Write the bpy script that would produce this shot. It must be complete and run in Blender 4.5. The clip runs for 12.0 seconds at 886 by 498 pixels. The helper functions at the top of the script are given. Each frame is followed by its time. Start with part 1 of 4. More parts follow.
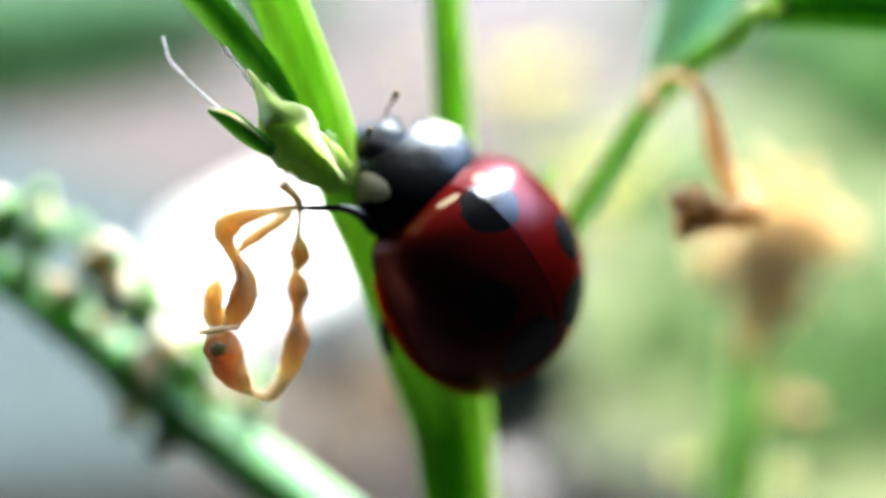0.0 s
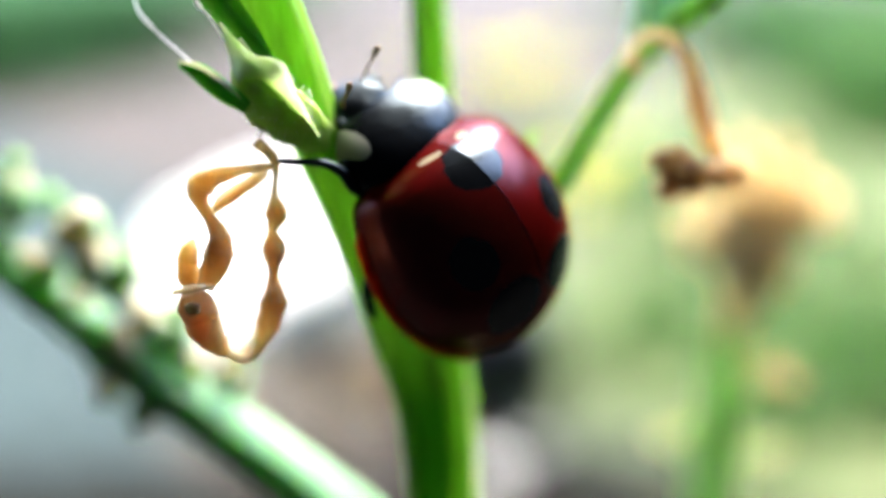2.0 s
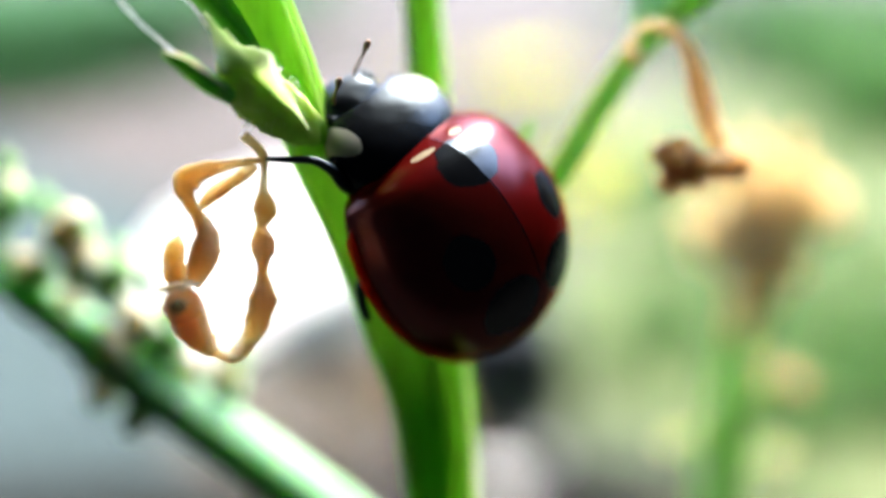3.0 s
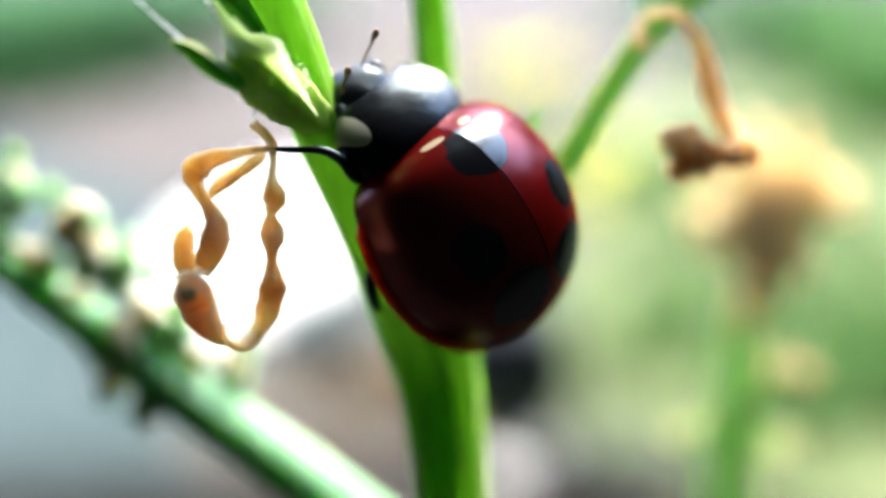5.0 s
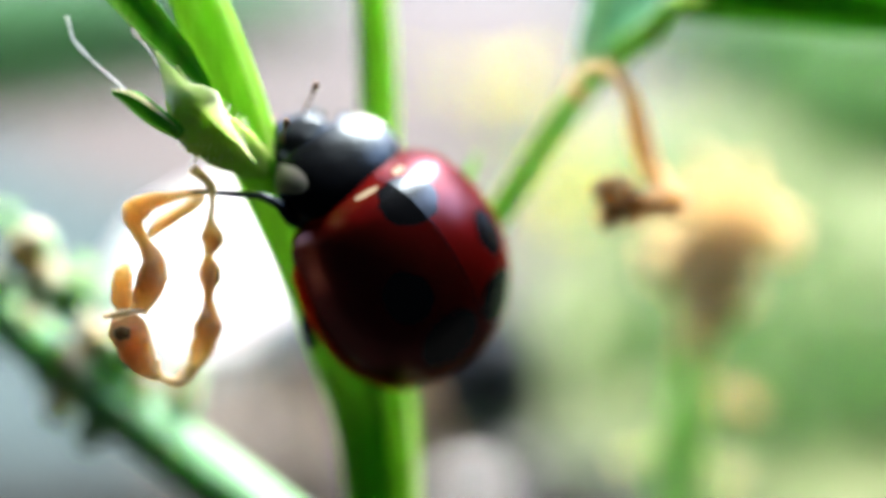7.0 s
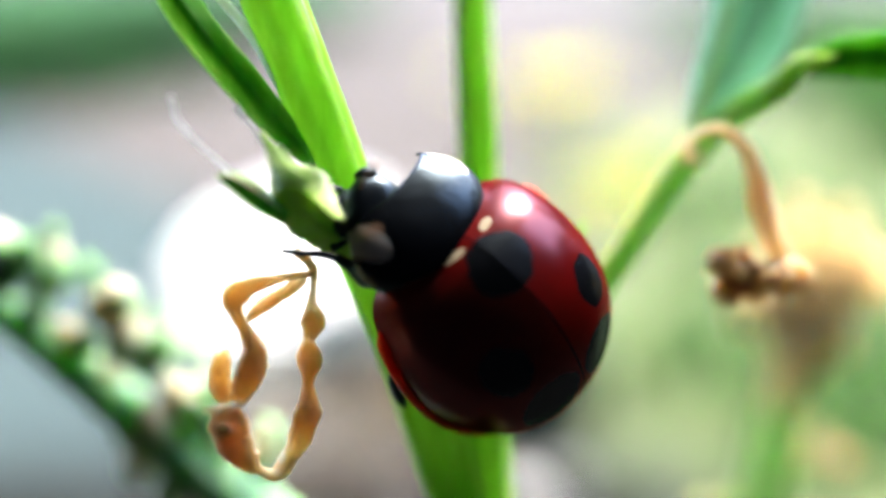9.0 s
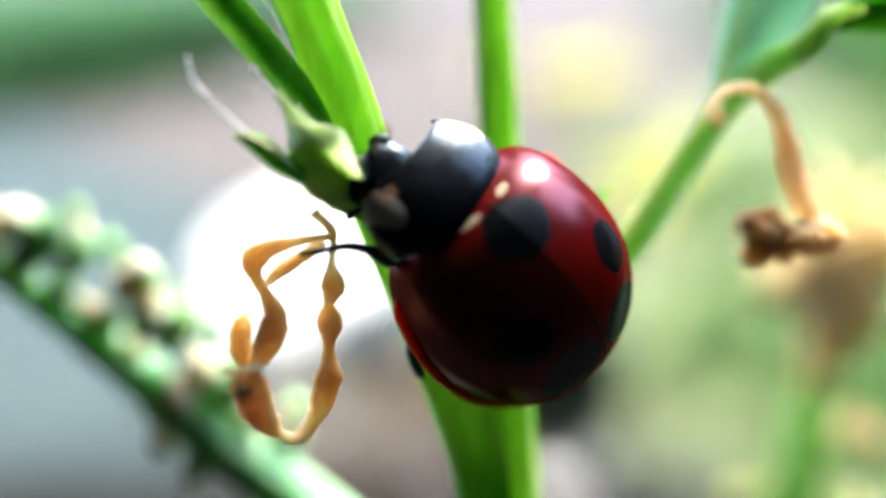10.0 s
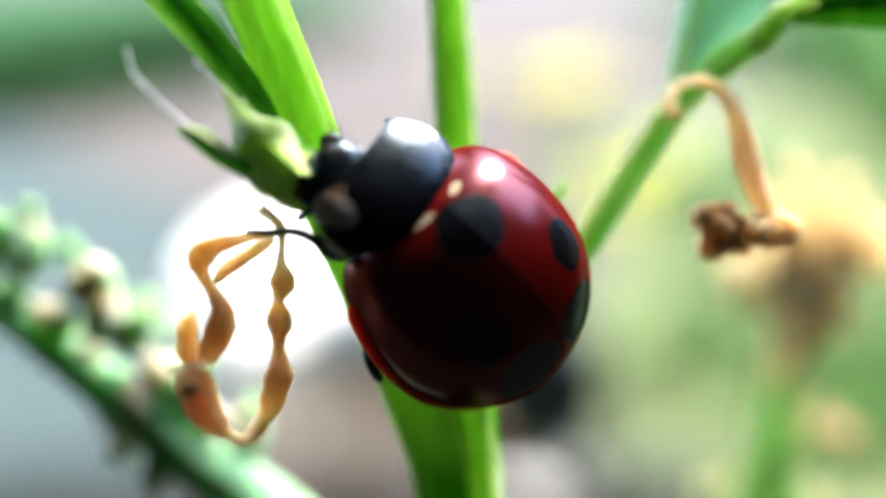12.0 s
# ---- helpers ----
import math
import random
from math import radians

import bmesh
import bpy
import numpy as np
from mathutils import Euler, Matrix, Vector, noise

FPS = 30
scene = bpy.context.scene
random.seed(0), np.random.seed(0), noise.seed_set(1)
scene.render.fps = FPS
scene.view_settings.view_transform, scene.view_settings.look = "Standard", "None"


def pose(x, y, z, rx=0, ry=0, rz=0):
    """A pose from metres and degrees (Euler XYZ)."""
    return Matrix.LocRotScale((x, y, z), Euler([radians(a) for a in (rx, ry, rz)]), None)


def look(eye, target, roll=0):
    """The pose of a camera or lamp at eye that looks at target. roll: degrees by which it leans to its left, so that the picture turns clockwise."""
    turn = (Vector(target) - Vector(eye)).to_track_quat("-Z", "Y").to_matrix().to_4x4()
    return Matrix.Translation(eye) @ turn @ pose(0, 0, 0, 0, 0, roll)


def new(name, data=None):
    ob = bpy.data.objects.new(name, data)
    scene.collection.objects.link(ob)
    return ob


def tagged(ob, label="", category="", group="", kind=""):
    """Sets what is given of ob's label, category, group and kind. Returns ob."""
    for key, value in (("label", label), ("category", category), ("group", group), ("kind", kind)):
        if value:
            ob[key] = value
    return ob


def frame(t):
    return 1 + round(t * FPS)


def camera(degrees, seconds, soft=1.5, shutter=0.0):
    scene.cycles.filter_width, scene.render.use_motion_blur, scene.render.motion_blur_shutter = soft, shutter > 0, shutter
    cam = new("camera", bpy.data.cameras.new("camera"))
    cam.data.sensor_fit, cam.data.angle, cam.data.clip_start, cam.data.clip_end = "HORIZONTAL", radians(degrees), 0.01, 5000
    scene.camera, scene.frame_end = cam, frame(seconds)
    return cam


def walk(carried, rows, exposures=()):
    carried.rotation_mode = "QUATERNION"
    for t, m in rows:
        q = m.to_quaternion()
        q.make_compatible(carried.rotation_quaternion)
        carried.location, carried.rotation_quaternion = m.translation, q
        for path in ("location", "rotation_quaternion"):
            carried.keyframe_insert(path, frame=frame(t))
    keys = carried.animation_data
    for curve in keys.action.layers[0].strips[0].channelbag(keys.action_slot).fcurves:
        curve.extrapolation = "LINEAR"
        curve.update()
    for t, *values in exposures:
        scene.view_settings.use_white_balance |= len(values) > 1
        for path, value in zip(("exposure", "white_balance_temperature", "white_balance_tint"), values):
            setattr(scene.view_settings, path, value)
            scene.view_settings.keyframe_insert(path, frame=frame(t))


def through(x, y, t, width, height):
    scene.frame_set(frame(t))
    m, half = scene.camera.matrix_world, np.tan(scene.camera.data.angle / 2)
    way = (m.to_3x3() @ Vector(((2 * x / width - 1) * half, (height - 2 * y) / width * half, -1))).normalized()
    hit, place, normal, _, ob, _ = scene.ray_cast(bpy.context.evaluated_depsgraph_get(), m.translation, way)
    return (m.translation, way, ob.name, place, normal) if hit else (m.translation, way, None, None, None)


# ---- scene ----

# ============ camera: millimetres and degrees from the first eye ============
EYE, TILT, MM = 0.12, -22.0, 0.001
cam = camera(60.0, 12.0, soft=3.2)
LOCAL = pose(0, 0, EYE, TILT, 0, 0)          # first eye: x right, y ahead, z up of the lens
ROWS = [
    (0.0, -0.001, -0.000, 0.000, -0.000, 0.001, -0.002),
    (0.5, -0.189, 0.173, -0.441, -0.262, 0.512, -0.553),
    (1.0, 0.293, -0.204, -0.392, 0.071, 0.470, -1.114),
    (1.5, 0.772, -0.393, -0.303, -0.115, -0.181, -1.386),
    (2.0, 0.187, 0.268, -0.699, -0.770, 0.414, -0.930),
    (2.5, 0.212, 0.438, -0.531, -0.545, 0.419, -0.294),
    (3.0, 0.500, 0.786, -1.000, -0.175, 0.926, -0.353),
    (3.2, 0.334, 0.832, -0.654, -0.613, 0.619, -0.715),
    (4.8, 0.384, 0.918, -1.137, -0.327, 1.083, 0.432),
    (5.0, 0.314, 0.828, -1.187, -0.447, 1.233, -0.238),
    (5.5, 0.782, 0.678, -1.320, -0.435, 1.001, -0.824),
    (6.0, 0.994, 0.565, -0.776, -0.055, 0.720, -0.341),
    (6.5, 0.832, 0.496, -0.092, 0.371, -0.105, -0.483),
    (7.0, 1.529, -0.003, -0.403, 0.268, -0.310, -1.471),
    (7.2, 1.449, 0.272, -0.736, 0.199, -0.133, -1.330),
    (8.8, 0.202, 0.896, 1.400, 1.197, -1.311, 1.714),
    (9.0, -0.046, 1.165, 1.511, 0.071, -1.100, 1.619),
    (9.5, -0.021, 1.390, 0.840, -0.006, -0.492, 3.467),
    (10.0, 0.063, 1.404, 0.768, -0.270, -0.361, 3.508),
    (10.5, 0.558, 0.954, 0.947, 0.797, -0.540, 2.841),
    (11.0, 0.095, 1.892, 0.259, -1.161, 0.293, 2.450),
    (11.5, 0.409, 2.038, 0.382, -0.537, 0.409, 2.031),
    (12.0, 0.741, 1.663, 0.531, 0.187, 0.226, 2.303),
]


def turned(a, b, c):
    """A small turn given as a rotation vector in degrees."""
    v = Vector((radians(a), radians(b), radians(c)))
    return Matrix.Rotation(v.length, 4, v.normalized()) if v.length > 1e-9 else Matrix.Identity(4)


walk(cam, [(t, LOCAL @ Matrix.Translation((x * MM, y * MM, z * MM)) @ turned(a, b, c) @ pose(0, 0, 0, 90, 0, 0))
           for t, x, y, z, a, b, c in ROWS])
cam.data.dof.use_dof = True
cam.data.dof.focus_distance = 0.0165
cam.data.dof.aperture_fstop = 14.5

# ============ light ============
scene.view_settings.exposure = 3.2
SUN_UP, SUN_ROUND = 52.0, 24.0              # elevation, and degrees to the right of straight ahead
world = bpy.data.worlds.new("sky")
scene.world = world
world.use_nodes = True
sky = world.node_tree.nodes.new("ShaderNodeTexSky")
sky.sky_type, sky.sun_disc = "NISHITA", False
sky.sun_elevation, sky.sun_rotation = radians(SUN_UP), radians(SUN_ROUND)
sky.air_density, sky.dust_density = 1.0, 1.8
world.node_tree.links.new(sky.outputs[0], world.node_tree.nodes["Background"].inputs[0])
world.node_tree.nodes["Background"].inputs[1].default_value = 0.185
sun = new("sun", bpy.data.lights.new("sun", "SUN"))
sun.data.energy, sun.data.angle, sun.data.color = 1.35, radians(26), (1.0, 0.95, 0.86)
sun_from = Vector((math.sin(radians(SUN_ROUND)) * math.cos(radians(SUN_UP)), math.cos(radians(SUN_ROUND)) * math.cos(radians(SUN_UP)), math.sin(radians(SUN_UP))))
sun.matrix_world = look(sun_from * 5, (0, 0, 0))


# ============ materials ============
class Mat:
    """A node material under construction."""

    def __init__(self, name):
        self.m = bpy.data.materials.new(name)
        self.m.use_nodes = True
        self.t = self.m.node_tree
        self.b = self.t.nodes["Principled BSDF"]
        self.out = self.t.nodes["Material Output"]

    def n(self, kind, **values):
        node = self.t.nodes.new(kind)
        for k, v in values.items():
            node.inputs[k.replace("_", " ")].default_value = v
        return node

    def link(self, a, b):
        self.t.links.new(a, b)

    def coords(self, scale=(1, 1, 1)):
        tc = self.n("ShaderNodeTexCoord")
        mp = self.n("ShaderNodeMapping")
        mp.inputs["Scale"].default_value = scale
        self.link(tc.outputs["Object"], mp.inputs["Vector"])
        return mp.outputs[0]

    def noise(self, vec, scale, detail=3.0, rough=0.6):
        nz = self.n("ShaderNodeTexNoise", Scale=scale, Detail=detail, Roughness=rough)
        self.link(vec, nz.inputs["Vector"])
        return nz.outputs["Fac"]

    def ramp(self, fac, stops):
        r = self.n("ShaderNodeValToRGB")
        els = r.color_ramp.elements
        while len(els) < len(stops):
            els.new(0.5)
        for e, (p, c) in zip(els, stops):
            e.position, e.color = p, (*c, 1)
        self.link(fac, r.inputs[0])
        return r.outputs[0]

    def mix(self, fac, a, b, mode="MIX"):
        m = self.n("ShaderNodeMix")
        m.data_type, m.blend_type = "RGBA", mode
        for sock, v in ((m.inputs[0], fac), (m.inputs[6], a), (m.inputs[7], b)):
            if isinstance(v, (int, float)):
                sock.default_value = v
            elif isinstance(v, tuple):
                sock.default_value = (*v, 1)
            else:
                self.link(v, sock)
        return m.outputs[2]

    def math(self, op, a, b=0.0):
        m = self.n("ShaderNodeMath")
        m.operation = op
        for sock, v in zip(m.inputs, (a, b)):
            if isinstance(v, (int, float)):
                sock.default_value = v
            else:
                self.link(v, sock)
        return m.outputs[0]

    def bump(self, height, strength, distance):
        bp = self.n("ShaderNodeBump", Strength=strength, Distance=distance)
        self.link(height, bp.inputs["Height"])
        self.link(bp.outputs[0], self.b.inputs["Normal"])


def plant_mat(name, dark, mid, light, lit=0.35, rough=0.45, stretch=(2500, 2500, 300), bump=0.3, deep=0.0012, spread=(0.8, 1.0, 0.5), gloss=0.3, through=0.0):
    """Plant tissue: streaks along the growth, blotches, a little light coming through."""
    m = Mat(name)
    fine = m.noise(m.coords(stretch), 1.0, 4.0)
    broad = m.noise(m.coords((260, 260, 260)), 1.0, 2.0)
    both = m.math("ADD", m.math("MULTIPLY", fine, 0.55), m.math("MULTIPLY", broad, 0.45))
    col = m.ramp(both, [(0.32, dark), (0.5, mid), (0.68, light)])
    m.link(col, m.b.inputs["Base Color"])
    m.b.inputs["Roughness"].default_value = rough
    m.b.inputs["Specular IOR Level"].default_value = gloss
    m.bump(fine, bump, 0.00006)
    if lit:
        # light that enters on one side comes out on the other
        m.b.inputs["Subsurface Weight"].default_value = min(1.0, lit * 1.7)
        m.b.inputs["Subsurface Radius"].default_value = spread
        m.b.inputs["Subsurface Scale"].default_value = deep
    if through:
        # watery tissue: daylight from behind passes right through it
        thin = m.n("ShaderNodeBsdfTranslucent")
        m.link(m.mix(0.6, col, light), thin.inputs["Color"])
        both = m.n("ShaderNodeMixShader", Fac=through)
        m.link(m.b.outputs[0], both.inputs[1])
        m.link(thin.outputs[0], both.inputs[2])
        m.link(both.outputs[0], m.out.inputs["Surface"])
    return m.m


STEM = plant_mat("stem green", (0.13, 0.36, 0.02), (0.27, 0.56, 0.05), (0.47, 0.72, 0.17), 0.56, 0.6, deep=0.0014, spread=(0.7, 1.0, 0.4), gloss=0.22, through=0.58)
# paler than the stem: the light on its edges is in this colour
LIT_RIB = plant_mat("rib green paled as edge light", (0.4, 0.58, 0.2), (0.56, 0.72, 0.34), (0.72, 0.83, 0.52), 0.5, 0.6, deep=0.0008, gloss=0.2, through=0.4)
BRANCH = plant_mat("branch green", (0.14, 0.4, 0.05), (0.27, 0.56, 0.12), (0.48, 0.7, 0.34), 0.6, 0.6, deep=0.0016, gloss=0.2, through=0.45)
LEAF_DARK = plant_mat("dark leaf green", (0.01, 0.11, 0.006), (0.022, 0.19, 0.014), (0.06, 0.29, 0.05), 0.4, deep=0.0003)
LEAF_PALE = plant_mat("bluish leaf green", (0.22, 0.42, 0.28), (0.33, 0.55, 0.4), (0.48, 0.67, 0.54), 0.5, deep=0.00025, spread=(0.8, 1.0, 0.85), through=0.4)
CALYX = plant_mat("pale calyx green", (0.2, 0.34, 0.06), (0.34, 0.5, 0.12), (0.54, 0.66, 0.28), 0.56, 1.0, (1600, 1600, 700), 1.0, 0.001, (0.9, 1.0, 0.6), 0.0, through=0.45)
LEAF_MID = plant_mat("fresh leaf green", (0.03, 0.2, 0.015), (0.07, 0.32, 0.03), (0.16, 0.42, 0.08), 0.5, 0.7, deep=0.0005, gloss=0.15, through=0.3)
MEMBRANE = plant_mat("papery membrane", (0.7, 0.72, 0.64), (0.8, 0.82, 0.76), (0.9, 0.9, 0.87), 0.58, 0.6, deep=0.0004, spread=(1.0, 0.95, 0.9))
HAIR = plant_mat("pale plant hair", (0.4, 0.52, 0.25), (0.55, 0.65, 0.36), (0.7, 0.76, 0.5), 0.5, 0.8, deep=0.0003, gloss=0.1)
DRIED = plant_mat("dried tan tissue", (0.6, 0.31, 0.12), (0.8, 0.5, 0.25), (0.92, 0.73, 0.49), 0.6, 0.7, (1800, 1800, 500), 0.9, 0.001, (1.0, 0.8, 0.6), 0.12, through=0.22)
DRY_STALK = plant_mat("dry brown stalk", (0.52, 0.34, 0.18), (0.74, 0.54, 0.33), (0.92, 0.77, 0.56), 0.6, 0.7, (1800, 1800, 500), 0.9, 0.0012, (1.0, 0.82, 0.6), 0.12, through=0.4)
BRACT = plant_mat("bract green", (0.18, 0.34, 0.08), (0.3, 0.48, 0.15), (0.46, 0.6, 0.28), 0.5, 0.9, (1600, 1600, 700), 0.8, 0.0004, (0.9, 1.0, 0.6), 0.06, through=0.4)
STALK = plant_mat("old stalk green", (0.12, 0.27, 0.15), (0.19, 0.38, 0.23), (0.28, 0.46, 0.31), 0.58, 0.95, deep=0.002, gloss=0.0)
PALE_STEM = plant_mat("pale stem green", (0.2, 0.45, 0.08), (0.36, 0.62, 0.2), (0.55, 0.74, 0.36), 0.6, 0.8, deep=0.0018, gloss=0.1, through=0.5)
BUD_CREAM = plant_mat("cream bud", (0.4, 0.37, 0.26), (0.55, 0.52, 0.38), (0.66, 0.63, 0.5), 0.56, 0.95, spread=(1.0, 0.9, 0.7), gloss=0.0)
BUD_DARK = plant_mat("green bud scale", (0.14, 0.28, 0.15), (0.25, 0.42, 0.24), (0.42, 0.52, 0.36), 0.56, 0.95, gloss=0.02)
FLUFF = plant_mat("straw fluff", (0.86, 0.62, 0.28), (0.94, 0.76, 0.43), (0.97, 0.87, 0.6), 0.6, 0.7, deep=0.0018, spread=(1.0, 0.8, 0.55), gloss=0.1, through=0.6)
CUP_DARK = plant_mat("dark brown dried tissue", (0.1, 0.05, 0.02), (0.18, 0.1, 0.05), (0.28, 0.17, 0.09), 0.2, 0.8, gloss=0.1)
NECK = plant_mat("brown seed head base", (0.76, 0.58, 0.28), (0.88, 0.73, 0.41), (0.95, 0.85, 0.57), 0.58, 0.8, deep=0.002, spread=(1.0, 0.8, 0.55), gloss=0.1, through=0.6)
YELLOW = plant_mat("yellow petal", (0.45, 0.4, 0.14), (0.58, 0.54, 0.24), (0.68, 0.65, 0.38), 0.5, 0.8, gloss=0.05)
GRASS = plant_mat("grass", (0.078, 0.2, 0.046), (0.14, 0.3, 0.085), (0.24, 0.39, 0.165), 0.55, 0.7, (120, 120, 30), gloss=0.08)
# darker copy of the grass, with the verge's shade in its colour
GRASS_SHADED = plant_mat("shaded verge grass", (0.014, 0.06, 0.016), (0.03, 0.105, 0.03), (0.06, 0.15, 0.05), 0.3, 0.7, (120, 120, 30), gloss=0.05)
PETAL = plant_mat("bright yellow petal", (0.6, 0.5, 0.02), (0.75, 0.66, 0.05), (0.84, 0.78, 0.2), 0.5, 0.8, gloss=0.1)
STRAW = plant_mat("dry straw", (0.28, 0.2, 0.1), (0.42, 0.32, 0.18), (0.58, 0.47, 0.3), 0.3, 0.7)


def patch_mask(m, c, centre, stretch):
    """1 inside a ragged round patch of the ground."""
    s = m.n("ShaderNodeVectorMath")
    s.operation = "SUBTRACT"
    m.link(c, s.inputs[0])
    s.inputs[1].default_value = centre
    k = m.n("ShaderNodeVectorMath")
    k.operation = "MULTIPLY"
    m.link(s.outputs[0], k.inputs[0])
    k.inputs[1].default_value = stretch
    d = m.n("ShaderNodeVectorMath")
    d.operation = "LENGTH"
    m.link(k.outputs[0], d.inputs[0])
    v = m.math("ADD", d.outputs["Value"], m.math("MULTIPLY", m.noise(c, 45.0, 4.0), 0.5))
    e = m.n("ShaderNodeMapRange")
    m.link(v, e.inputs[0])
    e.inputs[1].default_value, e.inputs[2].default_value, e.inputs[3].default_value, e.inputs[4].default_value = 1.15, 1.35, 1, 0
    return e.outputs[0]


def ground_mat():
    m = Mat("gravelly ground")
    c = m.coords()
    grit = m.noise(c, 900.0, 4.0)
    patch = m.noise(c, 9.0, 3.0)
    col = m.ramp(grit, [(0.3, (0.056, 0.048, 0.045)), (0.5, (0.098, 0.087, 0.081)), (0.7, (0.155, 0.14, 0.132))])
    col = m.mix(m.math("MULTIPLY", patch, 0.4), col, (0.11, 0.1, 0.095))
    # old bluish asphalt up to the path's edge, then the trodden path
    tar = m.ramp(grit, [(0.3, (0.037, 0.058, 0.06)), (0.55, (0.065, 0.093, 0.094)), (0.75, (0.11, 0.145, 0.145))])
    xyz = m.n("ShaderNodeSeparateXYZ")
    m.link(c, xyz.inputs[0])
    edge = m.math("ADD", m.math("ADD", xyz.outputs[1], m.math("MULTIPLY", xyz.outputs[0], 0.9)), m.math("MULTIPLY", m.math("SUBTRACT", m.noise(c, 30.0, 3.0), 0.5), 0.08))
    far = m.n("ShaderNodeMapRange")
    m.link(edge, far.inputs[0])
    far.inputs[1].default_value, far.inputs[2].default_value = 0.22, 0.25
    col = m.mix(far.outputs[0], tar, col)
    # bare soil in a crack of the asphalt, and thin turf to the right of the path
    soil = m.ramp(grit, [(0.3, (0.05, 0.044, 0.036)), (0.6, (0.12, 0.107, 0.088)), (0.75, (0.22, 0.195, 0.155))])
    col = m.mix(patch_mask(m, c, (-0.022, 0.178, 0), (1 / 0.05, 1 / 0.04, 0)), col, soil)
    # near-black ground added below the view to keep the beetle's reflections dark
    dark_near = m.ramp(grit, [(0.3, (0.005, 0.004, 0.003)), (0.6, (0.012, 0.01, 0.008)), (0.75, (0.025, 0.02, 0.015))])
    col = m.mix(patch_mask(m, c, (0, 0.02, 0), (1 / 0.55, 1 / 0.135, 0)), col, dark_near)
    turf = m.ramp(m.noise(c, 120.0, 4.0), [(0.3, (0.11, 0.142, 0.066)), (0.5, (0.178, 0.215, 0.105)), (0.7, (0.265, 0.29, 0.165))])
    col = m.mix(patch_mask(m, c, (0.3, 0.38, 0), (1 / 0.25, 1 / 0.23, 0)), col, turf)
    col = m.mix(patch_mask(m, c, (0.145, 0.215, 0), (1 / 0.115, 1 / 0.1, 0)), col, turf)
    moss = m.ramp(grit, [(0.3, (0.017, 0.032, 0.015)), (0.5, (0.03, 0.05, 0.026)), (0.7, (0.05, 0.07, 0.041))])
    col = m.mix(patch_mask(m, c, (0.53, 0.83, 0), (1 / 0.31, 1 / 0.48, 0)), col, moss)
    lawn = m.ramp(m.noise(c, 6.0, 4.0), [(0.3, (0.018, 0.062, 0.02)), (0.5, (0.032, 0.1, 0.033)), (0.7, (0.055, 0.14, 0.052))])
    col = m.mix(patch_mask(m, c, (-1.35, 2.6, 0), (1 / 1.05, 1 / 1.8, 0)), col, lawn)
    col = m.mix(patch_mask(m, c, (1.15, 1.8, 0), (1 / 0.85, 1 / 0.95, 0)), col, moss)
    m.link(col, m.b.inputs["Base Color"])
    m.b.inputs["Roughness"].default_value = 0.95
    m.b.inputs["Specular IOR Level"].default_value = 0.1
    m.bump(grit, 0.7, 0.001)
    return m.m


GROUND = ground_mat()


def stone_mat(name, a, b, gloss=0.3):
    m = Mat(name)
    c = m.coords()
    f = m.noise(c, 60.0, 5.0)
    m.link(m.ramp(f, [(0.3, a), (0.7, b)]), m.b.inputs["Base Color"])
    m.b.inputs["Roughness"].default_value = 0.8
    m.b.inputs["Specular IOR Level"].default_value = gloss
    m.bump(m.noise(c, 400.0, 4.0), 0.5, 0.001)
    return m.m


PALE_STONE = stone_mat("pale limestone", (0.7, 0.68, 0.64), (0.85, 0.84, 0.82))
GREY_STONE = stone_mat("grey pebble", (0.2, 0.2, 0.21), (0.38, 0.38, 0.4))
DARK_LUMP = stone_mat("dark blue-grey", (0.01, 0.016, 0.022), (0.026, 0.034, 0.044))
PALE_SCREEN = stone_mat("pale pinkish screen", (0.34, 0.29, 0.27), (0.46, 0.4, 0.37), 0.1)
# near-black, for the added panels that keep light off the beetle
BLOCKER = stone_mat("black light blocker", (0.0012, 0.0012, 0.0014), (0.003, 0.003, 0.0034), 0.0)


def spot_mask(m, spots, soft=0.05):
    """1 inside any of the spots: centre x, y, half sizes, in millimetres of the beetle."""
    c = m.coords((1000, 1000, 1000))
    wob = m.noise(c, 2.2, 2.0)
    total = None
    for x, y, rx, ry in spots:
        a = m.n("ShaderNodeVectorMath")
        a.operation = "SUBTRACT"
        m.link(c, a.inputs[0])
        a.inputs[1].default_value = (x, y, 0)
        b = m.n("ShaderNodeVectorMath")
        b.operation = "MULTIPLY"
        m.link(a.outputs[0], b.inputs[0])
        b.inputs[1].default_value = (1 / rx, 1 / ry, 0)
        d = m.n("ShaderNodeVectorMath")
        d.operation = "LENGTH"
        m.link(b.outputs[0], d.inputs[0])
        v = m.math("ADD", d.outputs["Value"], m.math("MULTIPLY", wob, 0.3))
        r = m.n("ShaderNodeMapRange")
        r.interpolation_type = "SMOOTHSTEP"
        m.link(v, r.inputs[0])
        r.inputs[1].default_value, r.inputs[2].default_value = 1.15 - soft, 1.15 + soft
        r.inputs[3].default_value, r.inputs[4].default_value = 1, 0
        total = r.outputs[0] if total is None else m.math("MAXIMUM", total, r.outputs[0])
    return total


